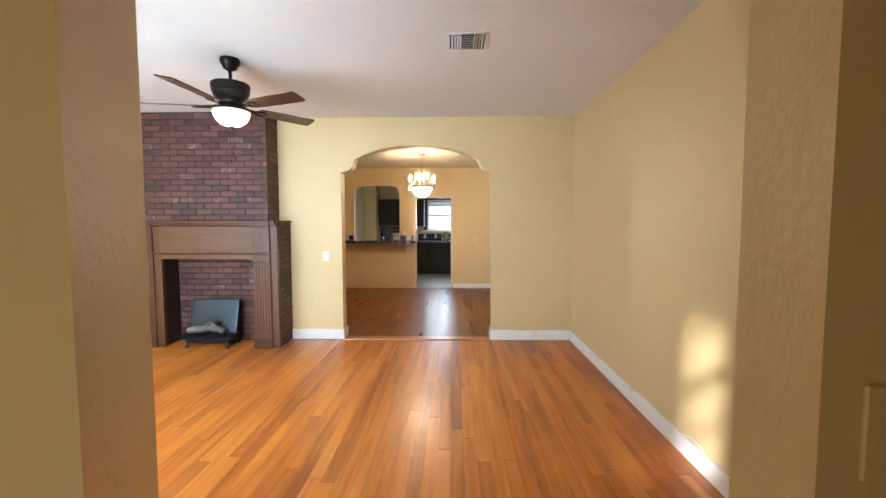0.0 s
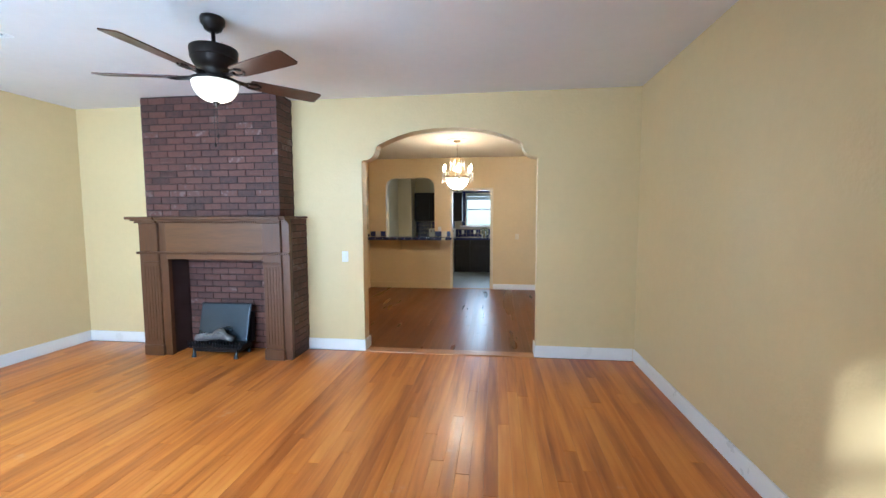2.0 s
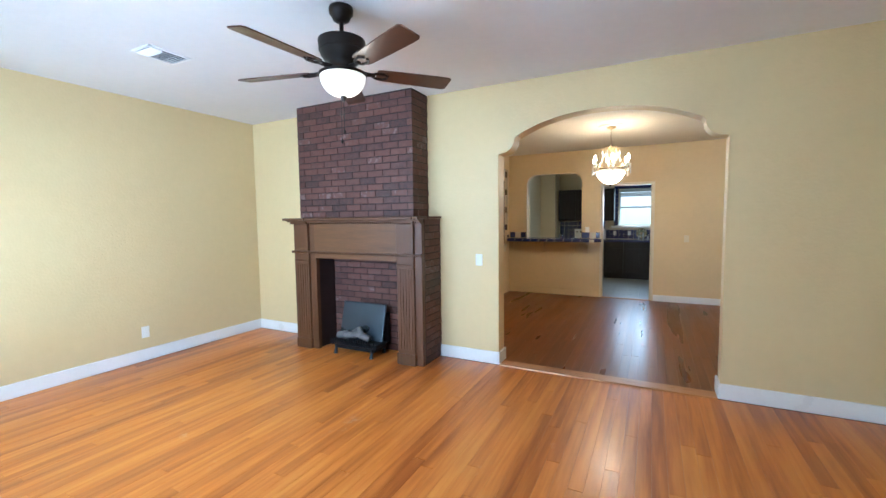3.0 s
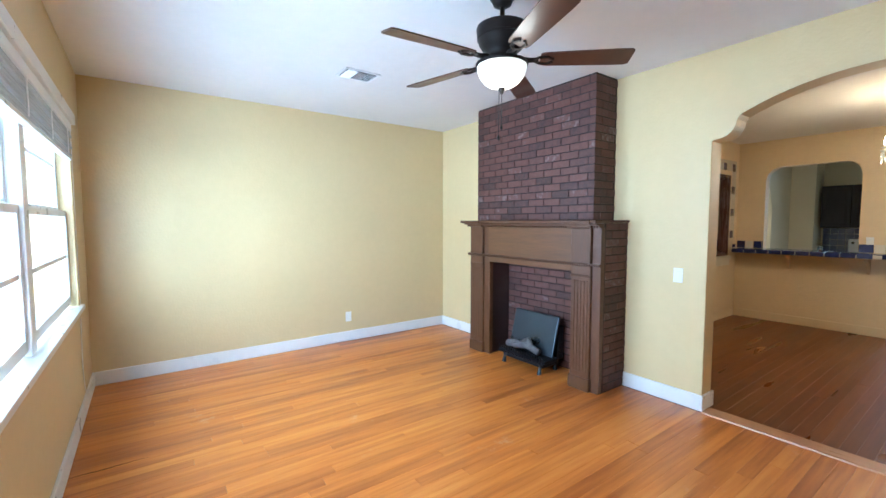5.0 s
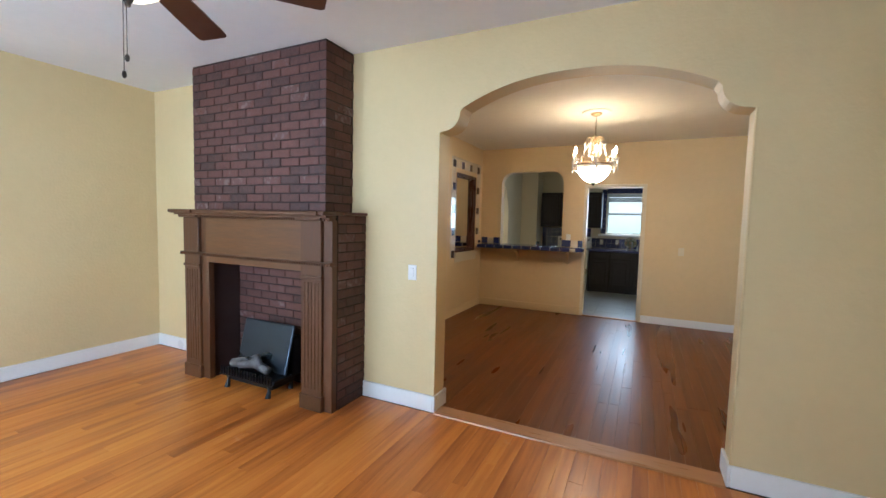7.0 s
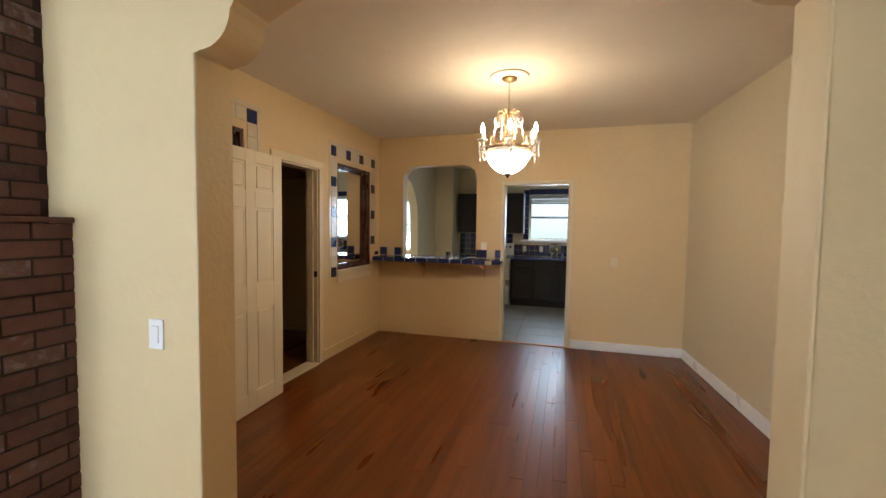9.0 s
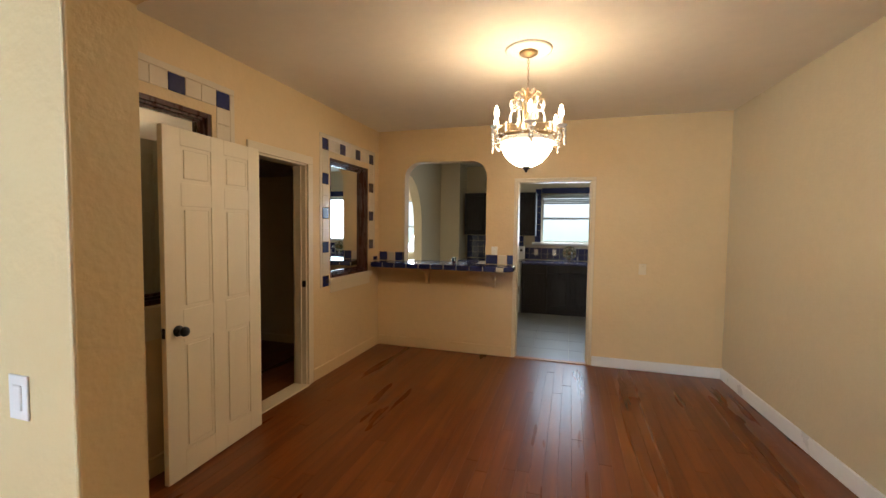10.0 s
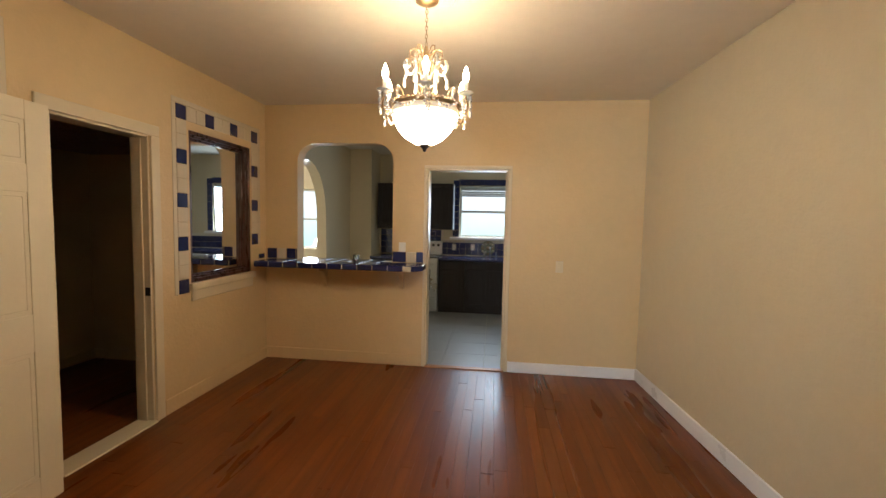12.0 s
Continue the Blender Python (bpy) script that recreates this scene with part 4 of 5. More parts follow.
def mirror(y0, y1, z0, z1, label, ty0, pitch, n, nleft, nright, tz, vp, sill0, drop):
    g = base("framed_mirror", (DX0, (y0 + y1) / 2, z0), label, "mirror", "dining mirrors")
    d = 0.085
    w = 0.032
    for k, (dep, wid) in enumerate(((0.0, 0.030), (0.022, 0.045), (0.05, 0.060))):
        xa, xb = DX0 - d, DX0 - 0.006 - dep
        a = 0 if k == 0 else (0.030 if k == 1 else 0.045)
        bm = bmesh.new()
        for r in ((y0 + a, y0 + wid, z0 + a, z1 - a), (y1 - wid, y1 - a, z0 + a, z1 - a), (y0 + wid, y1 - wid, z0 + a, z0 + wid), (y0 + wid, y1 - wid, z1 - wid, z1 - a)):
            box(bm, xa, xb, r[0], r[1], r[2], r[3], 0.002)
        piece("frame_step", bm, M_DARKWOOD, g, "dark mahogany frame moulding")
    piece("mirror_glass", boxes((DX0 - d - 0.006, DX0 - d + 0.012, y0 + 0.02, y1 - 0.02, z0 + 0.02, z1 - 0.02)), M_MIRROR, g, "clear silvered mirror glass")
    piece("backing", boxes((DX0 - 0.138, DX0 - d - 0.010, y0 + 0.002, y1 - 0.002, z0 + 0.002, z1 - 0.002)), M_IRON, g)
    piece("sill", bevel_box(DX0 - 0.01, DX0 + 0.035, y0 - 0.03, y1 + 0.03, sill0, z0 - 0.002, 0.006, 2), M_CREAMT, g, "cream painted mirror sill")
    piece("apron", bevel_box(DX0, DX0 + 0.016, y0 - 0.01, y1 + 0.01, drop, sill0, 0.004), M_CREAMT, g)
    # border
    b = base("tile_border", (DX0, (y0 + y1) / 2, z1), "cream and cobalt blue tile border round a mirror", "tile border", "tile borders")
    bl, cr = tile_mesh(pitch - 0.003, vp - 0.003, 0.007, M_BLUE), tile_mesh(pitch - 0.0015, vp - 0.0015, 0.0065, M_CREAMTILE)

    def put(y, z, blue):
        ob = new("tile", bl if blue else cr)
        ob.location = Vector((DX0, y, z)) - ORG[b]
        ob.parent = b
    for i in range(n):
        put(ty0 + (i + 0.5) * pitch, tz - vp / 2, i % 3 == 0)
    for j in range(1, nleft):
        put(ty0 + pitch / 2, tz - (j + 0.5) * vp, j % 3 == 0)
    for j in range(1, nright):
        put(ty0 + (n - 0.5) * pitch, tz - (j + 0.5) * vp, j % 3 == 0)
    bm = bmesh.new()
    ya, yb = max(ty0 - 0.042, DY0 + 0.001), ty0 + n * pitch + 0.042
    box(bm, DX0, DX0 + 0.006, ya, yb, tz + 0.001, tz + 0.042, 0.003)
    box(bm, DX0, DX0 + 0.006, ya, ty0 - 0.001, tz - nleft * vp, tz, 0.003)
    box(bm, DX0, DX0 + 0.006, yb - 0.041, yb, tz - nright * vp, tz, 0.003)
    piece("edge_trim", bm, M_CREAMTILE, b, "cream rounded edge tiles")


mirror(5.18, 6.413, 1.02, 2.235, "dark wood framed mirror set in the wall behind the door", 5.040, 0.1172, 13, 12, 12, 2.412, 0.112, 0.955, 0.82)
mirror(7.835, 8.665, 0.965, 2.185, "dark wood framed mirror reflecting the kitchen", 7.70, 0.1085, 10, 13, 10, 2.36, 0.113, 0.905, 0.82)

# ---- tiled breakfast bar ----
BX0, BX1, BY0, BZ = -2.20, -0.53, 8.615, 1.068
bar = base("breakfast_bar", (-1.37, 8.94, 1.02), "breakfast bar tiled in cobalt blue with pale grout", "bar counter")
bm = bmesh.new()
pts = [(BX0, 8.939), (BX0, BY0 + 0.0), (BX1 - 0.09, BY0), (BX1, BY0 + 0.09), (BX1, 8.939)]
lo = [bm.verts.new((x, y, 1.022)) for x, y in pts]
hi = [bm.verts.new((x, y, BZ)) for x, y in pts]
bm.faces.new(lo[::-1]), bm.faces.new(hi)
for i in range(len(pts)):
    j = (i + 1) % len(pts)
    bm.faces.new((lo[i], lo[j], hi[j], hi[i]))
box(bm, -1.903, -0.882, 8.939, 9.16, 1.022, BZ)
slab = piece("bar_slab", bm, M_GROUT, bar, "pale grout bed")
tb = bmesh.new()
box(tb, -0.5, 0.5, -0.5, 0.5, 0, 0.008)
for v in tb.verts:
    if v.co.z > 0.004:
        v.co.x *= 0.97
        v.co.y *= 0.97
TOPTILE = finish("tile", tb, M_BLUE)
tw, th = 0.1505, 0.108
for i in range(11):
    for j in range(5):
        x0, x1 = BX0 + 0.004 + i * tw, min(BX0 + (i + 1) * tw, BX1 - 0.004)
        y0, y1 = BY0 + 0.004 + j * th, BY0 + (j + 1) * th
        if j >= 3 and (x0 < -1.905 or x1 > -0.878):
            continue
        if x1 > BX1 - 0.08 and j == 0:
            x1 = BX1 - 0.09
        if x1 - x0 < 0.02:
            continue
        if j == 2:
            y1 = min(y1, 8.932)
        ob = new("tile", TOPTILE)
        ob.location = Vector(((x0 + x1) / 2, (y0 + y1) / 2, BZ)) - ORG[bar]
        ob.scale = (x1 - x0 - 0.006, y1 - y0 - 0.006, 1)
        ob.parent = slab
fm = bmesh.new()
box(fm, -0.5, 0.5, -0.009, 0, 0, 0.054, 0.004)
FRONTTILE = finish("edge_tile", fm, M_BLUE)


def edge_tile(a, b, turn):
    ob = new("edge_tile", FRONTTILE)
    a, b = Vector(a), Vector(b)
    ob.location = Vector((*(a + b) / 2, 1.020)) - ORG[bar]
    ob.rotation_euler = (0, 0, radians(turn))
    ob.scale = ((b - a).length - 0.006, 1, 1)
    ob.parent = slab


for i in range(10):
    edge_tile((BX0 + i * tw + 0.003, BY0), (min(BX0 + (i + 1) * tw, BX1 - 0.09), BY0), 0)
edge_tile((BX1 - 0.09, BY0), (BX1, BY0 + 0.09), 45)
edge_tile((BX1, BY0 + 0.09), (BX1, BY0 + 0.205), 90)
edge_tile((BX1, BY0 + 0.21), (BX1, 8.935), 90)
edge_tile((BX0, 8.93), (BX0, BY0 + 0.16), -90)
edge_tile((BX0, BY0 + 0.155), (BX0, BY0 + 0.005), -90)
for x in (-1.59, -0.772):
    bm = bmesh.new()
    prof = [(8.939, 0.80), (8.925, 0.80), (8.905, 0.83), (8.885, 0.90), (8.83, 0.965), (8.72, 0.985), (8.70, 1.0), (8.70, 1.021), (8.939, 1.021)]
    s0 = [bm.verts.new((x - 0.018, y, z)) for y, z in prof]
    s1 = [bm.verts.new((x + 0.018, y, z)) for y, z in prof]
    bm.faces.new(s0), bm.faces.new(s1[::-1])
    for i in range(len(prof)):
        j = (i + 1) % len(prof)
        bm.faces.new((s0[i], s0[j], s1[j], s1[i]))
    piece("bracket", bm, M_WALL_D, bar, "cream painted wooden bracket")
splash = base("bar_splash_tiles", (-1.37, DY1, 1.08), "row of cobalt and cream tiles above the bar", "tile row")
for x0, x1, blue in ((-2.243, -2.135, True), (-2.132, -2.030, False), (-2.027, -1.925, True), (-1.922, -1.908, True), (-0.877, -0.735, True), (-0.732, -0.632, False), (-0.629, -0.532, True)):
    bm = bevel_box(x0 + 0.002, x1 - 0.002, DY1 - 0.008, DY1 + 0.0, 1.080, 1.186, 0.003)
    piece("tile", bm, M_BLUE if blue else M_CREAMTILE, splash)
piece("tile", bevel_box(DX0, DX0 + 0.008, 8.80, 8.90, 1.082, 1.13, 0.003), M_BLUE, splash)
cup = base("drinking_glass", (-1.24, 8.87, 1.078), "small clear glass with a red rest on the bar", "glass")
piece("tumbler", lathe(bmesh.new(), [(0, 1.079), (0.026, 1.079), (0.031, 1.15), (0.029, 1.15), (0.024, 1.084), (0, 1.084)], (-1.24, 8.87, 0), 20), M_GLASS, cup, "clear glass", True)
piece("red_wax", lathe(bmesh.new(), [(0, 1.085), (0.0235, 1.085), (0.0255, 1.105), (0, 1.105)], (-1.24, 8.87, 0), 20), mat("red_wax", (0.30, 0.03, 0.02), 0.4), cup, "red wax", True)

# ---- chandelier ----
def strand(pts, r, parent, drop=0.0):
    """One string of crystal beads on a wire, with a drop at its end."""
    bm = bmesh.new()
    tube(bm, pts, 0.0012, 5)
    for p in pts:
        sphere(bm, p, 1.25 * r, 7, 5)
    if drop:
        sphere(bm, pts[-1] - Vector((0, 0, r + 1.2 * drop)), drop, 8, 6, 1.8)
    piece("crystal_strand", bm, M_CRYSTAL, parent, "string of clear crystal beads", True)


CX, CY = -0.232, 7.016
solid("ceiling_medallion", lathe(bmesh.new(), [(0, DZ), (0.155, DZ), (0.152, DZ - 0.010), (0.140, DZ - 0.016), (0.130, DZ - 0.008), (0.115, DZ - 0.014), (0.10, DZ - 0.010), (0.06, DZ - 0.018), (0, DZ - 0.018)], (CX, CY, 0), 48), M_CEIL_D, "cream round plaster ceiling medallion", "medallion", smooth=True)
cz = DZ - 0.018
ch = base("chandelier", (CX, CY, cz), "lit gold chandelier with crystal strings and a glass bowl", "chandelier")
piece("canopy", lathe(bmesh.new(), [(0, cz), (0.062, cz), (0.060, cz - 0.012), (0.035, cz - 0.026), (0.010, cz - 0.032), (0, cz - 0.032)], (CX, CY, 0), 28), M_GOLD, ch, smooth=True)
bm = bmesh.new()
z = cz - 0.030
k = 0
while z > 2.42:
    pts = [(CX + (0.0065 * math.cos(t) if k % 2 else 0), CY + (0 if k % 2 else 0.0065 * math.cos(t)), z - 0.011 + 0.013 * math.sin(t)) for t in [2 * math.pi * i / 10 for i in range(11)]]
    tube(bm, pts, 0.0016, 5)
    z -= 0.021
    k += 1
piece("chain", bm, M_GOLD, ch)
piece("stem", lathe(bmesh.new(), [(0, 2.43), (0.007, 2.425), (0.012, 2.40), (0.02, 2.37), (0.012, 2.34), (0.010, 2.25), (0.022, 2.22), (0.012, 2.19), (0.014, 2.12), (0, 2.10)], (CX, CY, 0), 16), M_GOLD, ch, smooth=True)
for k in range(6):
    a = radians(-80 + 30 + 60 * k)
    u = Vector((math.cos(a), math.sin(a), 0))
    c = Vector((CX, CY, 0))
    bm = bmesh.new()
    pts = [c + u * r + Vector((0, 0, z)) for r, z in ((0.010, 2.345), (0.03, 2.385), (0.06, 2.41), (0.085, 2.40), (0.088, 2.375), (0.07, 2.368), (0.062, 2.382))]
    tube(bm, pts, 0.0035, 6)
    pts = [c + u * r + Vector((0, 0, z)) for r, z in ((0.012, 2.14), (0.045, 2.20), (0.05, 2.27), (0.085, 2.362), (0.105, 2.352), (0.10, 2.332))]
    tube(bm, pts, 0.0035, 6)
    scroll = piece("crown_scroll", bm, M_GOLD, ch)
    strand([c + u * (0.108 + 0.006 * math.sin(i)) + Vector((0, 0, 2.345 - i * 0.0135)) for i in range(9)], 0.0065, scroll, 0.010)
    pts = []
    for i in range(7):
        a2 = a + i / 6 * math.pi / 3
        pts.append(c + Vector((math.cos(a2), math.sin(a2), 0)) * 0.105 + Vector((0, 0, 2.345 - 0.050 * math.sin(i / 6 * math.pi))))
    strand(pts, 0.0062, scroll)
bm = lathe(bmesh.new(), [(0.178, 2.093), (0.190, 2.098), (0.192, 2.108), (0.186, 2.116), (0.176, 2.112)], (CX, CY, 0), 48)
for i in range(60):
    a = 2 * math.pi * i / 60
    sphere(bm, (CX + 0.189 * math.cos(a), CY + 0.189 * math.sin(a), 2.118), 0.0055, 6, 4)
piece("rim_gallery", bm, M_GOLD, ch, "pierced gold rim of the bowl", True)
prof = [(0.004, 1.908), (0.05, 1.914), (0.10, 1.942), (0.14, 1.983), (0.167, 2.035), (0.1745, 2.066), (0.170, 2.066), (0.16, 2.04), (0.13, 1.985), (0.09, 1.945), (0.04, 1.921), (0.004, 1.916)]
piece("bowl", lathe(bmesh.new(), prof, (CX, CY, 0), 48), M_BOWL, ch, "lit marbled glass bowl", True)
piece("bowl_rim", lathe(bmesh.new(), [(0.1745, 2.0665), (0.1765, 2.072), (0.181, 2.098), (0.176, 2.098), (0.171, 2.072), (0.1700, 2.0665)], (CX, CY, 0), 48), M_BOWLRIM, ch, "marbled upper band of the bowl with its glow set lower", True)
piece("finial", lathe(bmesh.new(), [(0, 1.872), (0.008, 1.876), (0.010, 1.886), (0.020, 1.896), (0.030, 1.908), (0.026, 1.914), (0, 1.915)], (CX, CY, 0), 18), M_BRONZE, ch, smooth=True)
for k in range(6):
    a = radians(-80 + 60 * k)
    u = Vector((math.cos(a), math.sin(a), 0))
    s = Vector((-math.sin(a), math.cos(a), 0))
    c = Vector((CX, CY, 0))
    bm = bmesh.new()
    pts = [c + u * r + Vector((0, 0, z)) for r, z in ((0.182, 2.104), (0.205, 2.060), (0.232, 2.050), (0.248, 2.070), (0.245, 2.10), (0.236, 2.125), (0.234, 2.140))]
    tube(bm, pts, 0.0045, 7)
    pts = [c + u * r + Vector((0, 0, z)) for r, z in ((0.13, 2.12), (0.135, 2.165), (0.155, 2.19), (0.175, 2.18), (0.175, 2.16), (0.16, 2.155))]
    tube(bm, pts, 0.0035, 6)
    arm = piece("arm", bm, M_GOLD, ch, "scrolled gold arm")
    p = c + u * 0.234 + Vector((0, 0, -0.038))
    piece("bobeche", lathe(bmesh.new(), [(0, 2.178), (0.014, 2.178), (0.038, 2.188), (0.040, 2.196), (0.030, 2.192), (0.012, 2.186), (0, 2.186)], p, 18), M_PAN, arm, "cut glass drip pan", True)
    piece("candle_sleeve", lathe(bmesh.new(), [(0, 2.186), (0.012, 2.186), (0.0115, 2.246), (0, 2.246)], p, 14), M_CANDLE, arm, "ivory candle sleeve with bulb light added as glow", True)
    piece("bulb", lathe(bmesh.new(), [(0, 2.246), (0.009, 2.248), (0.0155, 2.264), (0.0155, 2.282), (0.010, 2.304), (0.003, 2.322), (0, 2.324)], p, 14), M_BULB, arm, "lit flame-shaped bulb", True)
    ts = [i / 11 for i in range(12)]
    strand([c + u * (0.246 - 0.06 * t) + s * 0.018 + Vector((0, 0, 2.145 - 0.115 * math.sin(min(1, t * 1.3) * math.pi / 2) + 0.05 * max(0, t - 0.6))) for t in ts], 0.0062, arm)
    strand([c + Vector((math.cos(a + t * math.pi / 3), math.sin(a + t * math.pi / 3), 0)) * (0.226 - 0.030 * math.sin(t * math.pi)) + Vector((0, 0, 2.125 - 0.050 * math.sin(t * math.pi))) for t in ts], 0.0058, arm)
    strand([c + u * 0.262 + s * (0.006 * math.sin(i * 2.2)) + Vector((0, 0, 2.130 - 0.0125 * i)) for i in range(7)], 0.0066, arm, 0.0075)
    strand([c + u * 0.165 + s * (0.004 * math.cos(i)) + Vector((0, 0, 2.185 - 0.0115 * i)) for i in range(7)], 0.007, arm)

# ---- closet ----
solid("closet_ceiling_boards", boxes((-3.97, DX0 - 0.14, 6.0, 8.58, 2.11, 2.17)), M_DARKWOOD, "dark wooden boards across the closet top", "shelf", "structure")
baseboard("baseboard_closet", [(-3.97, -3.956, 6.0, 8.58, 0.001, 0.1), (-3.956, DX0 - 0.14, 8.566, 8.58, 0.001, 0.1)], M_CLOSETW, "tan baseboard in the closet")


# ---- kitchen ----
solid("wall_kitchen_chase", boxes((DX0, -1.90, 11.55, KY1, 0, DZ)), M_KWALL, "boxed-out beige kitchen wall corner", "wall", "structure")

def window_unit(name, x0, x1, z0, z1, y, label):
    g = base(name, ((x0 + x1) / 2, y, z0), label, "window", kind="structure")
    zm = (z0 + z1) / 2
    for nm, a, b, yy in (("lower_sash", z0, zm + 0.02, y), ("upper_sash", zm - 0.02, z1, y + 0.04)):
        bm = bmesh.new()
        for r in ((x0, x0 + 0.035, a, b), (x1 - 0.035, x1, a, b), (x0 + 0.035, x1 - 0.035, a, a + 0.04), (x0 + 0.035, x1 - 0.035, b - 0.035, b)):
            box(bm, r[0], r[1], yy, yy + 0.03, r[2], r[3], 0.003)
        s = piece(nm, bm, M_WHITE, g)
        p = piece("pane", boxes((x0 + 0.035, x1 - 0.035, yy + 0.012, yy + 0.016, a + 0.04, b - 0.035)), M_GLASS, s)
        p.visible_shadow = False
    return g


kw = window_unit("window_2", -0.46, 0.50, 1.24, 2.14, KY1 + 0.05, "white sash window over the sink, full of daylight")
piece("stool", bevel_box(-0.62, 0.66, KY1 - 0.05, KY1 + 0.05, 1.19, 1.238, 0.005), M_WHITE, kw, "white window ledge")
window_unit("window_3", -3.8, -2.95, 0.95, 2.05, KY1 + 0.05, "white sash window of the nook, full of daylight")
shade = base("kitchen_blind", (0.02, KY1 + 0.03, 2.0), "grey fabric shade gathered at the window top", "blind")
piece("roll", bevel_box(-0.44, 0.48, KY1 + 0.010, KY1 + 0.045, 2.06, 2.11, 0.012, 2), M_BLIND, shade)
for i in range(3):
    piece("fold", bevel_box(-0.44, 0.48, KY1 + 0.008, KY1 + 0.040, 2.02 - i * 0.033, 2.048 - i * 0.033, 0.010, 2), M_BLIND, shade)
# blue tiles on the back wall
ks = base("kitchen_splash_tiles", (0, KY1, 0.93), "cobalt blue tile splashback with pale grout", "splashback")
bed = piece("grout_bed", boxes((-1.88, -0.74, KY1 - 0.004, KY1, 0.90, 1.36), (-0.74, KX1, KY1 - 0.004, KY1, 0.90, 1.19), (-0.575, -0.462, KY1 - 0.004, KY1, 1.24, 2.255), (-0.462, 0.502, KY1 - 0.004, KY1, 2.142, 2.255), (0.502, 0.615, KY1 - 0.004, KY1, 1.24, 2.255)), M_GROUT, ks)
kb = bmesh.new()
box(kb, -0.0535, 0.0535, -0.007, 0, -0.0535, 0.0535, 0.002)
KT = finish("tile", kb, M_BLUE)


def ktile(x, z):
    ob = new("tile", KT)
    ob.location = Vector((x, KY1 - 0.004, z)) - ORG[ks]
    ob.parent = bed


x = -1.82
while x < 1.5:
    for j in range(4 if x < -0.72 else 2):
        ktile(x, 0.975 + j * 0.110)
    x += 0.110
for j in range(9):
    ktile(-0.518, 1.30 + j * 0.110)
    ktile(0.558, 1.30 + j * 0.110)
for j in range(9):
    ktile(-0.408 + j * 0.1075, 2.198)


def cabinet(name, x0, x1, y0, y1, z0, z1, doors, label, toe=0.0, drawer=0.0):
    g = base(name, ((x0 + x1) / 2, (y0 + y1) / 2, z0), label, "cabinet", "kitchen cabinets")
    piece("body", bevel_box(x0, x1, y0 + 0.02, y1, z0 + toe, z1, 0.002), M_CAB, g)
    if toe:
        piece("toe_kick", boxes((x0, x1, y0 + 0.08, y1, z0, z0 + toe)), M_CAB, g)
    w = (x1 - x0) / doors
    for i in range(doors):
        a, b, za, zb = x0 + i * w + 0.006, x0 + (i + 1) * w - 0.006, z0 + toe + 0.01, z1 - 0.01 - drawer
        bm = bmesh.new()
        for r in ((a, a + 0.05, za, zb), (b - 0.05, b, za, zb), (a + 0.05, b - 0.05, za, za + 0.055), (a + 0.05, b - 0.05, zb - 0.055, zb)):
            box(bm, r[0], r[1], y0, y0 + 0.019, r[2], r[3], 0.003)
        box(bm, a + 0.05, b - 0.05, y0 + 0.010, y0 + 0.019, za + 0.055, zb - 0.055)
        box(bm, a + 0.075, b - 0.075, y0 + 0.004, y0 + 0.012, za + 0.08, zb - 0.08, 0.004)
        d = piece("door", bm, M_CAB, g)
        if drawer:
            piece("drawer_front", bevel_box(a, b, y0, y0 + 0.019, zb + 0.012, z1 - 0.012, 0.004), M_CAB, g)
    return g


cabinet("base_cabinet", -0.735, -0.305, 11.48, KY1 - 0.01, 0, 0.87, 1, "dark espresso wooden base cabinet under the counter", 0.1, 0.14)
cabinet("base_cabinet", -0.302, 0.50, 11.48, KY1 - 0.01, 0, 0.87, 2, "dark espresso wooden sink cabinet under the window", 0.1, 0.14)
cabinet("base_cabinet", 0.503, KX1 - 0.002, 11.48, KY1 - 0.01, 0, 0.87, 2, "dark espresso wooden base cabinet under the counter", 0.1, 0.14)
cabinet("base_cabinet", -1.89, -1.505, 11.48, KY1 - 0.01, 0, 0.87, 1, "dark espresso wooden base cabinet beside the stove", 0.1, 0.14)
for a, b in ((-1.86, -1.445), (-1.442, -0.99), (-0.987, -0.54)):
    cabinet("wall_cabinet", a, b, 11.78, KY1 - 0.002, 1.37, 2.15, 1, "dark espresso wooden wall cabinet hung above the counter")
solid("counter_right", bevel_box(-0.737, KX1 - 0.001, 11.45, KY1 - 0.012, 0.872, 0.912, 0.006), mat("navy_tiled_counter", (0.03, 0.035, 0.10), 0.15, var=0.2, scale=12, coat=0.4), "dark navy tiled kitchen counter", "countertop")
solid("counter_left", bevel_box(-1.89, -1.503, 11.45, KY1 - 0.012, 0.872, 0.912, 0.006), bpy.data.materials["navy_tiled_counter"], "dark navy tiled kitchen counter", "countertop")
stove = base("stove", (-1.12, 11.75, 0), "stainless electric stove with a white backguard", "stove")
piece("body", bevel_box(-1.495, -0.745, 11.47, KY1 - 0.02, 0.02, 0.905, 0.006), M_STEEL, stove)
piece("cooktop", bevel_box(-1.498, -0.742, 11.44, KY1 - 0.06, 0.905, 0.918, 0.004), M_BLACKGLASS, stove, "black glass cooktop")
piece("backguard", bevel_box(-1.495, -0.745, KY1 - 0.09, KY1 - 0.02, 0.918, 1.16, 0.012, 2), M_PLASTIC, stove, "white control panel")
for i in range(4):
    for_x = (-1.43, -1.34, -0.90, -0.81)[i]
    piece("control_knob", lathe(bmesh.new(), [(0, 0), (0.024, 0), (0.020, 0.022), (0, 0.022)], (for_x, KY1 - 0.09, 1.09), 16, Matrix.Rotation(radians(90), 4, "X")), M_BLACKGLASS, stove)
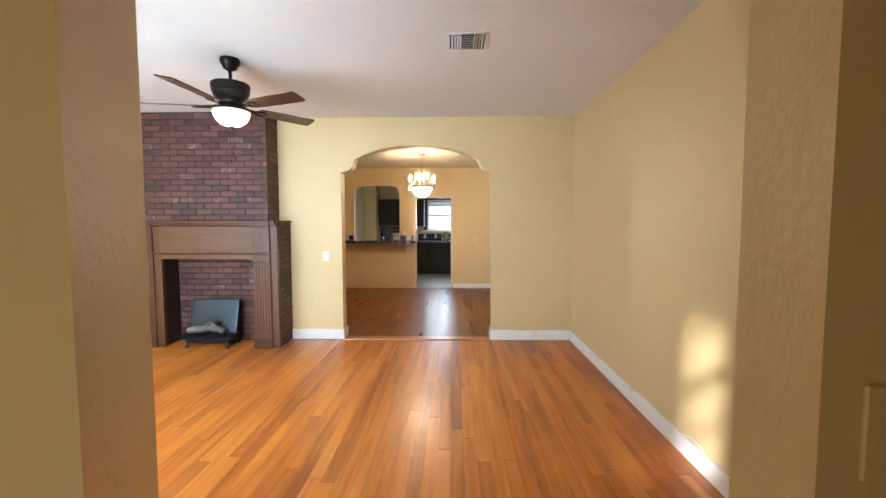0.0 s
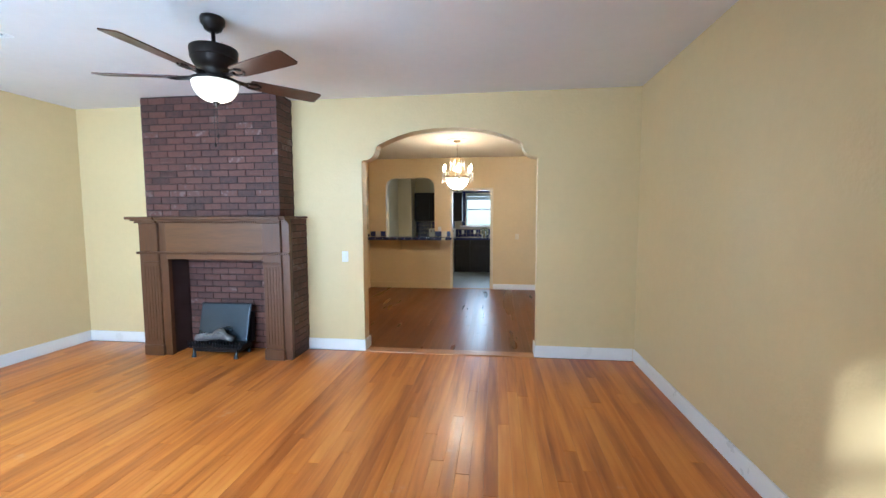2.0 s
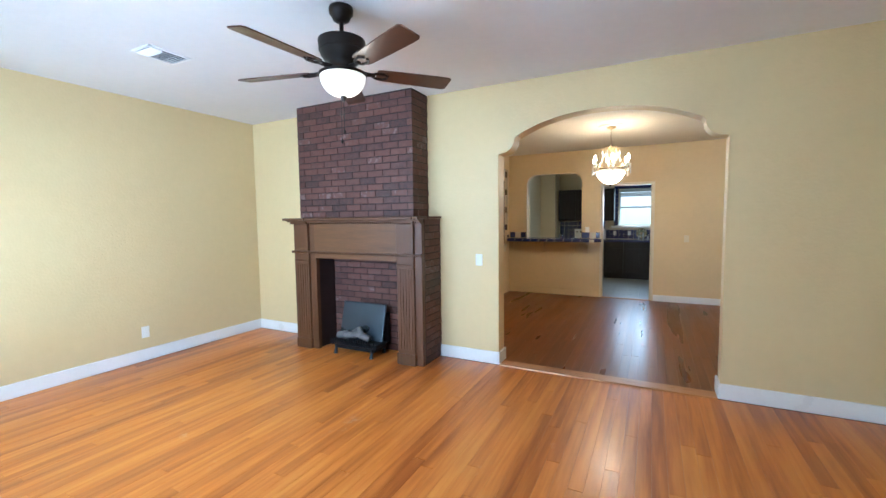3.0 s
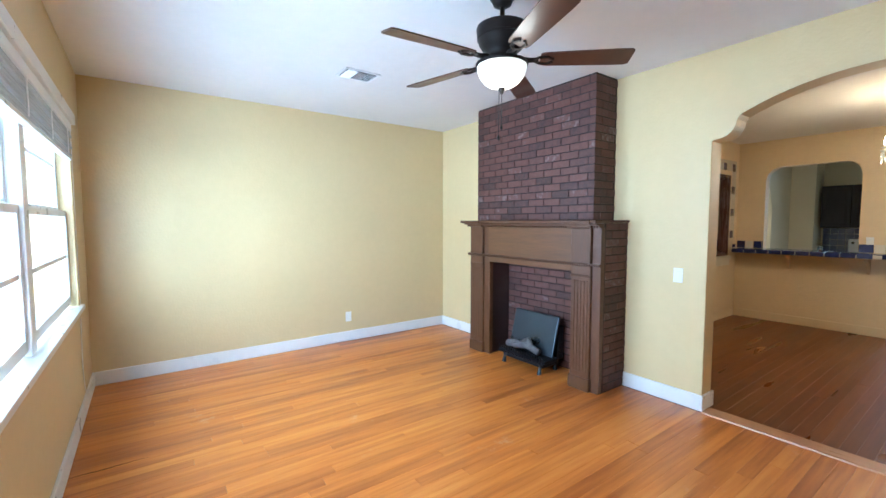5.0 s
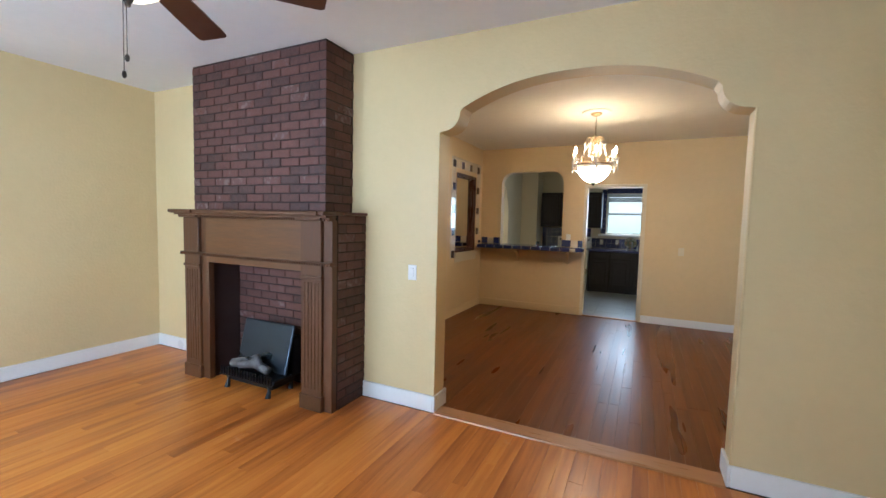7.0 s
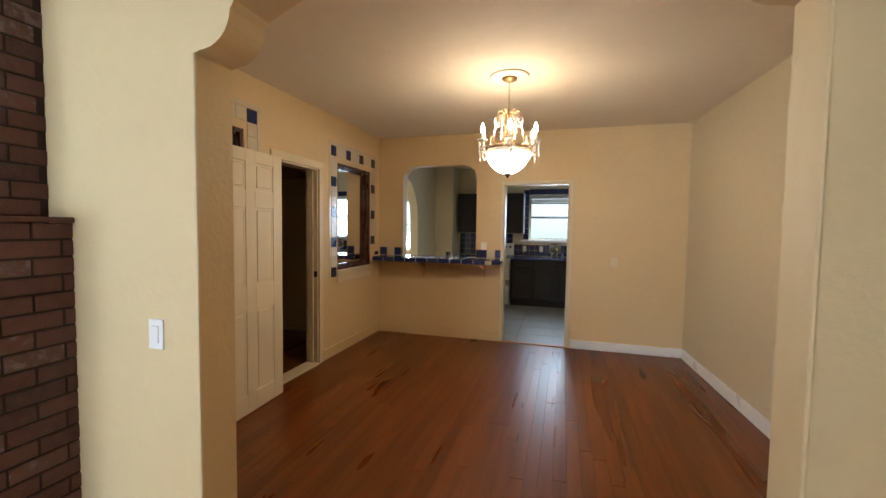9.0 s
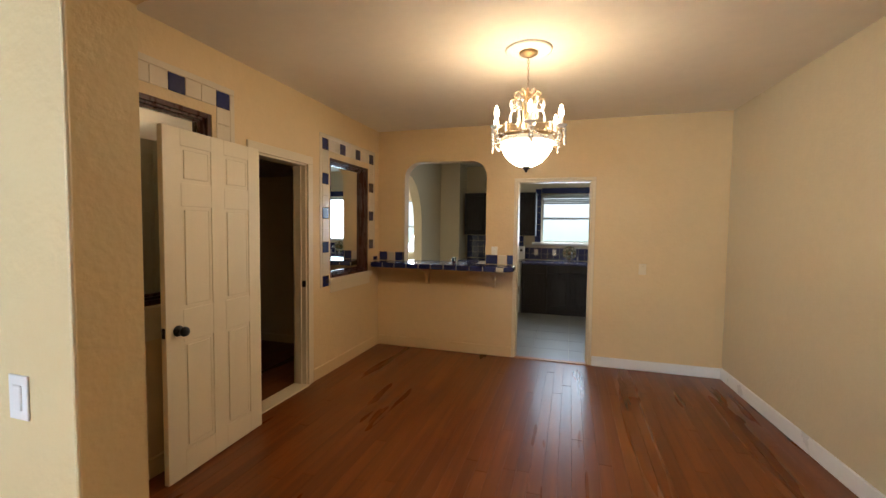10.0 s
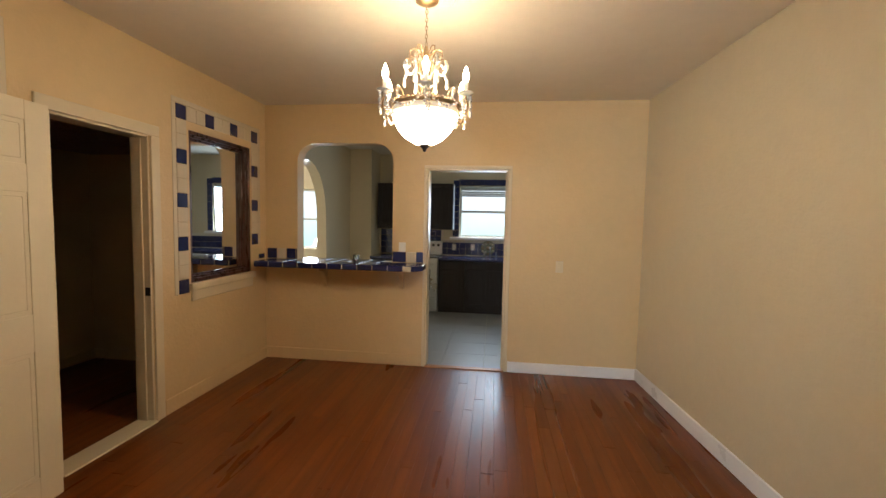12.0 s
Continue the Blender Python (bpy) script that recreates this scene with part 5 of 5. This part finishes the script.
od = piece("oven_door", bevel_box(-1.49, -0.75, 11.435, 11.468, 0.27, 0.86, 0.006), M_STEEL, stove)
piece("oven_window", boxes((-1.38, -0.86, 11.431, 11.436, 0.38, 0.72)), M_BLACKGLASS, od)
bm = bmesh.new()
tube(bm, [(-1.44, 11.40, 0.80), (-0.80, 11.40, 0.80)], 0.011, 8)
for xx in (-1.40, -0.84):
    tube(bm, [(xx, 11.44, 0.80), (xx, 11.40, 0.80)], 0.008, 8)
piece("oven_handle", bm, M_STEEL, od)
piece("drawer", bevel_box(-1.49, -0.75, 11.437, 11.468, 0.06, 0.255, 0.006), M_STEEL, stove)
# decorated tile panel, faucet and plates by the sink
mural = base("tile_mural", (0.06, KY1 - 0.012, 1.06), "painted floral tile mural behind the sink", "tile mural")
M_PETAL = mat("glazed_pale_petal", (0.55, 0.50, 0.36), 0.2, var=0.25, scale=30)
M_LEAF = mat("glazed_olive_leaf", (0.13, 0.15, 0.07), 0.25, var=0.3, scale=30)
piece("medallion", lathe(bmesh.new(), [(0, 0), (0.125, 0), (0.12, 0.004), (0, 0.004)], (0.06, KY1 - 0.0115, 1.055), 24, Matrix.Rotation(radians(90), 4, "X")), M_LEAF, mural)
for k in range(13):
    a = 2 * math.pi * k / 12
    r = 0 if k == 12 else 0.085 + 0.02 * (k % 2)
    piece("petal", sphere(bmesh.new(), (0.06 + r * math.cos(a), KY1 - 0.017, 1.055 + r * math.sin(a)), 0.024 if k < 12 else 0.04, 8, 5, 1.0), M_PETAL if k % 3 else M_GOLD, mural, smooth=True)
fau = base("faucet", (0.10, 11.95, 0.912), "chrome kitchen faucet with two lever handles", "faucet")
bm = bmesh.new()
tube(bm, [(0.10, 11.98, 0.912), (0.10, 11.98, 1.02), (0.10, 11.95, 1.07), (0.10, 11.88, 1.075), (0.10, 11.85, 1.04)], 0.011, 8)
piece("spout", bm, M_STEEL, fau, smooth=True)
for xx in (0.0, 0.20):
    bm = lathe(bmesh.new(), [(0, 0.912), (0.02, 0.912), (0.014, 0.95), (0.01, 0.98), (0.02, 0.99), (0, 1.0)], (xx, 11.98, 0), 12)
    piece("handle", bm, M_STEEL, fau, smooth=True)
for xx in (-0.54, -0.21):
    g = base("kitchen_outlet", (xx, KY1 - 0.011, 1.06), "steel outlet plate on the blue tiles", "outlet", "kitchen outlets")
    piece("plate", bevel_box(xx - 0.036, xx + 0.036, KY1 - 0.017, KY1 - 0.011, 1.0, 1.115, 0.002), M_STEEL, g)
    for dz in (-0.022, 0.022):
        piece("socket", bevel_box(xx - 0.015, xx + 0.015, KY1 - 0.020, KY1 - 0.016, 1.0575 + dz - 0.013, 1.0575 + dz + 0.013, 0.003), M_PLASTIC, g)
# floor tiles
ft = bmesh.new()
box(ft, -0.2215, 0.2215, -0.2215, 0.2215, -0.012, 0.0, 0.002)
FT = finish("floor_tile", ft, M_KTILE)
x = -4.6
rngt = random.Random(2)
while x < KX1 + 0.1:
    y = 8.985 + 0.2235
    while y < KY1:
        ob = new("floor_tile", FT)
        ob.location = (x, y, rngt.uniform(-0.0005, 0.0005))
        ob.parent = f_kit
        y += 0.446
    x += 0.446

# ---- floor pieces ----
def plank_mesh(w, name, material):
    bm = bmesh.new()
    c, t, h = 0.0008, 0.02, 0.0
    x = w / 2 - 0.0003
    lv = [[bm.verts.new(p) for p in ((-a, b0, z), (a, b0, z), (a, b1, z), (-a, b1, z))] for a, b0, b1, z in ((x, 0.0005, 0.9995, -t), (x, 0.0005, 0.9995, h - c), (x - c, 0.0012, 0.9988, h))]
    bm.faces.new(lv[2])
    for a, b in zip(lv, lv[1:]):
        for i in range(4):
            bm.faces.new((a[i], a[(i + 1) % 4], b[(i + 1) % 4], b[i]))
    return finish(name, bm, material)


def lay_planks(parent, x0, x1, y0, y1, w, meshes, joined, near, limit=300, seed=3):
    rng = random.Random(seed)
    rows = []
    x = x0
    while x < x1 - 0.004:
        ww = min(w, x1 - x)
        y = y0
        first = True
        while y < y1 - 0.01:
            l = rng.uniform(0.9, 2.6) * (rng.uniform(0.3, 1) if first else 1)
            first = False
            if y + l > y1 - 0.35:
                l = y1 - y
            rows.append((x + ww / 2, y, l, ww, rng.uniform(-0.0004, 0.0004)))
            y += l
        x += w
    rows.sort(key=lambda r: near(r[0], r[1] + r[2] / 2))
    for cx, y, l, ww, dz in rows[:limit]:
        ob = new("plank", meshes)
        ob.location, ob.scale = (cx, y, dz), (ww / w, l, 1)
        ob.parent = parent
    if rows[limit:]:
        verts, faces = [], []
        for cx, y, l, ww, dz in rows[limit:]:
            a, k = ww / 2 - 0.0006, len(verts)
            for z, e in ((-0.02, 0), (dz - 0.0012, 0), (dz, 0.0012)):
                verts += [(cx - a + e, y + 0.0008 + e, z), (cx + a - e, y + 0.0008 + e, z), (cx + a - e, y + l - 0.0008 - e, z), (cx - a + e, y + l - 0.0008 - e, z)]
            faces.append((k + 8, k + 9, k + 10, k + 11))
            for b in (0, 4):
                for i in range(4):
                    j = (i + 1) % 4
                    faces.append((k + b + i, k + b + j, k + b + 4 + j, k + b + 4 + i))
        me = bpy.data.meshes.new("planks")
        me.from_pydata(verts, [], faces)
        me.materials.append(joined)
        ob = new("planks", me)
        ob.parent = parent
        tagged(ob, kind="stuff")


PW = 0.082
lay_planks(f_liv, LX0 - 0.1, EX1 + 0.1, EY0 - 0.1, 4.83, PW, plank_mesh(PW, "plank", M_PLANK), M_PLANK_J, lambda x, y: abs(x + 0.6) + 0.4 * abs(y - 3.2), 300, 3)
lay_planks(f_din, -3.99, 1.80, 4.96, 8.94, PW, plank_mesh(PW, "plank", M_PLANK_D), M_PLANK_D, lambda x, y: abs(x + 0.3), 300, 8)

# a split along one board by the window
bm = bmesh.new()
rngc = random.Random(4)
rowa, rowb = [], []
for i in range(15):
    y = 0.90 + i * 0.032
    w = 0.0045 * math.sin(math.pi * i / 14) + 0.0005
    x = -2.83 + rngc.uniform(-0.004, 0.004)
    rowa.append(bm.verts.new((x - w, y, 0.0009)))
    rowb.append(bm.verts.new((x + w, y, 0.0009)))
for i in range(14):
    bm.faces.new((rowa[i], rowb[i], rowb[i + 1], rowa[i + 1]))
ob = new("split", finish("split", bm, M_GAP))
ob.parent = f_liv
tagged(ob, "dark split along a floorboard")
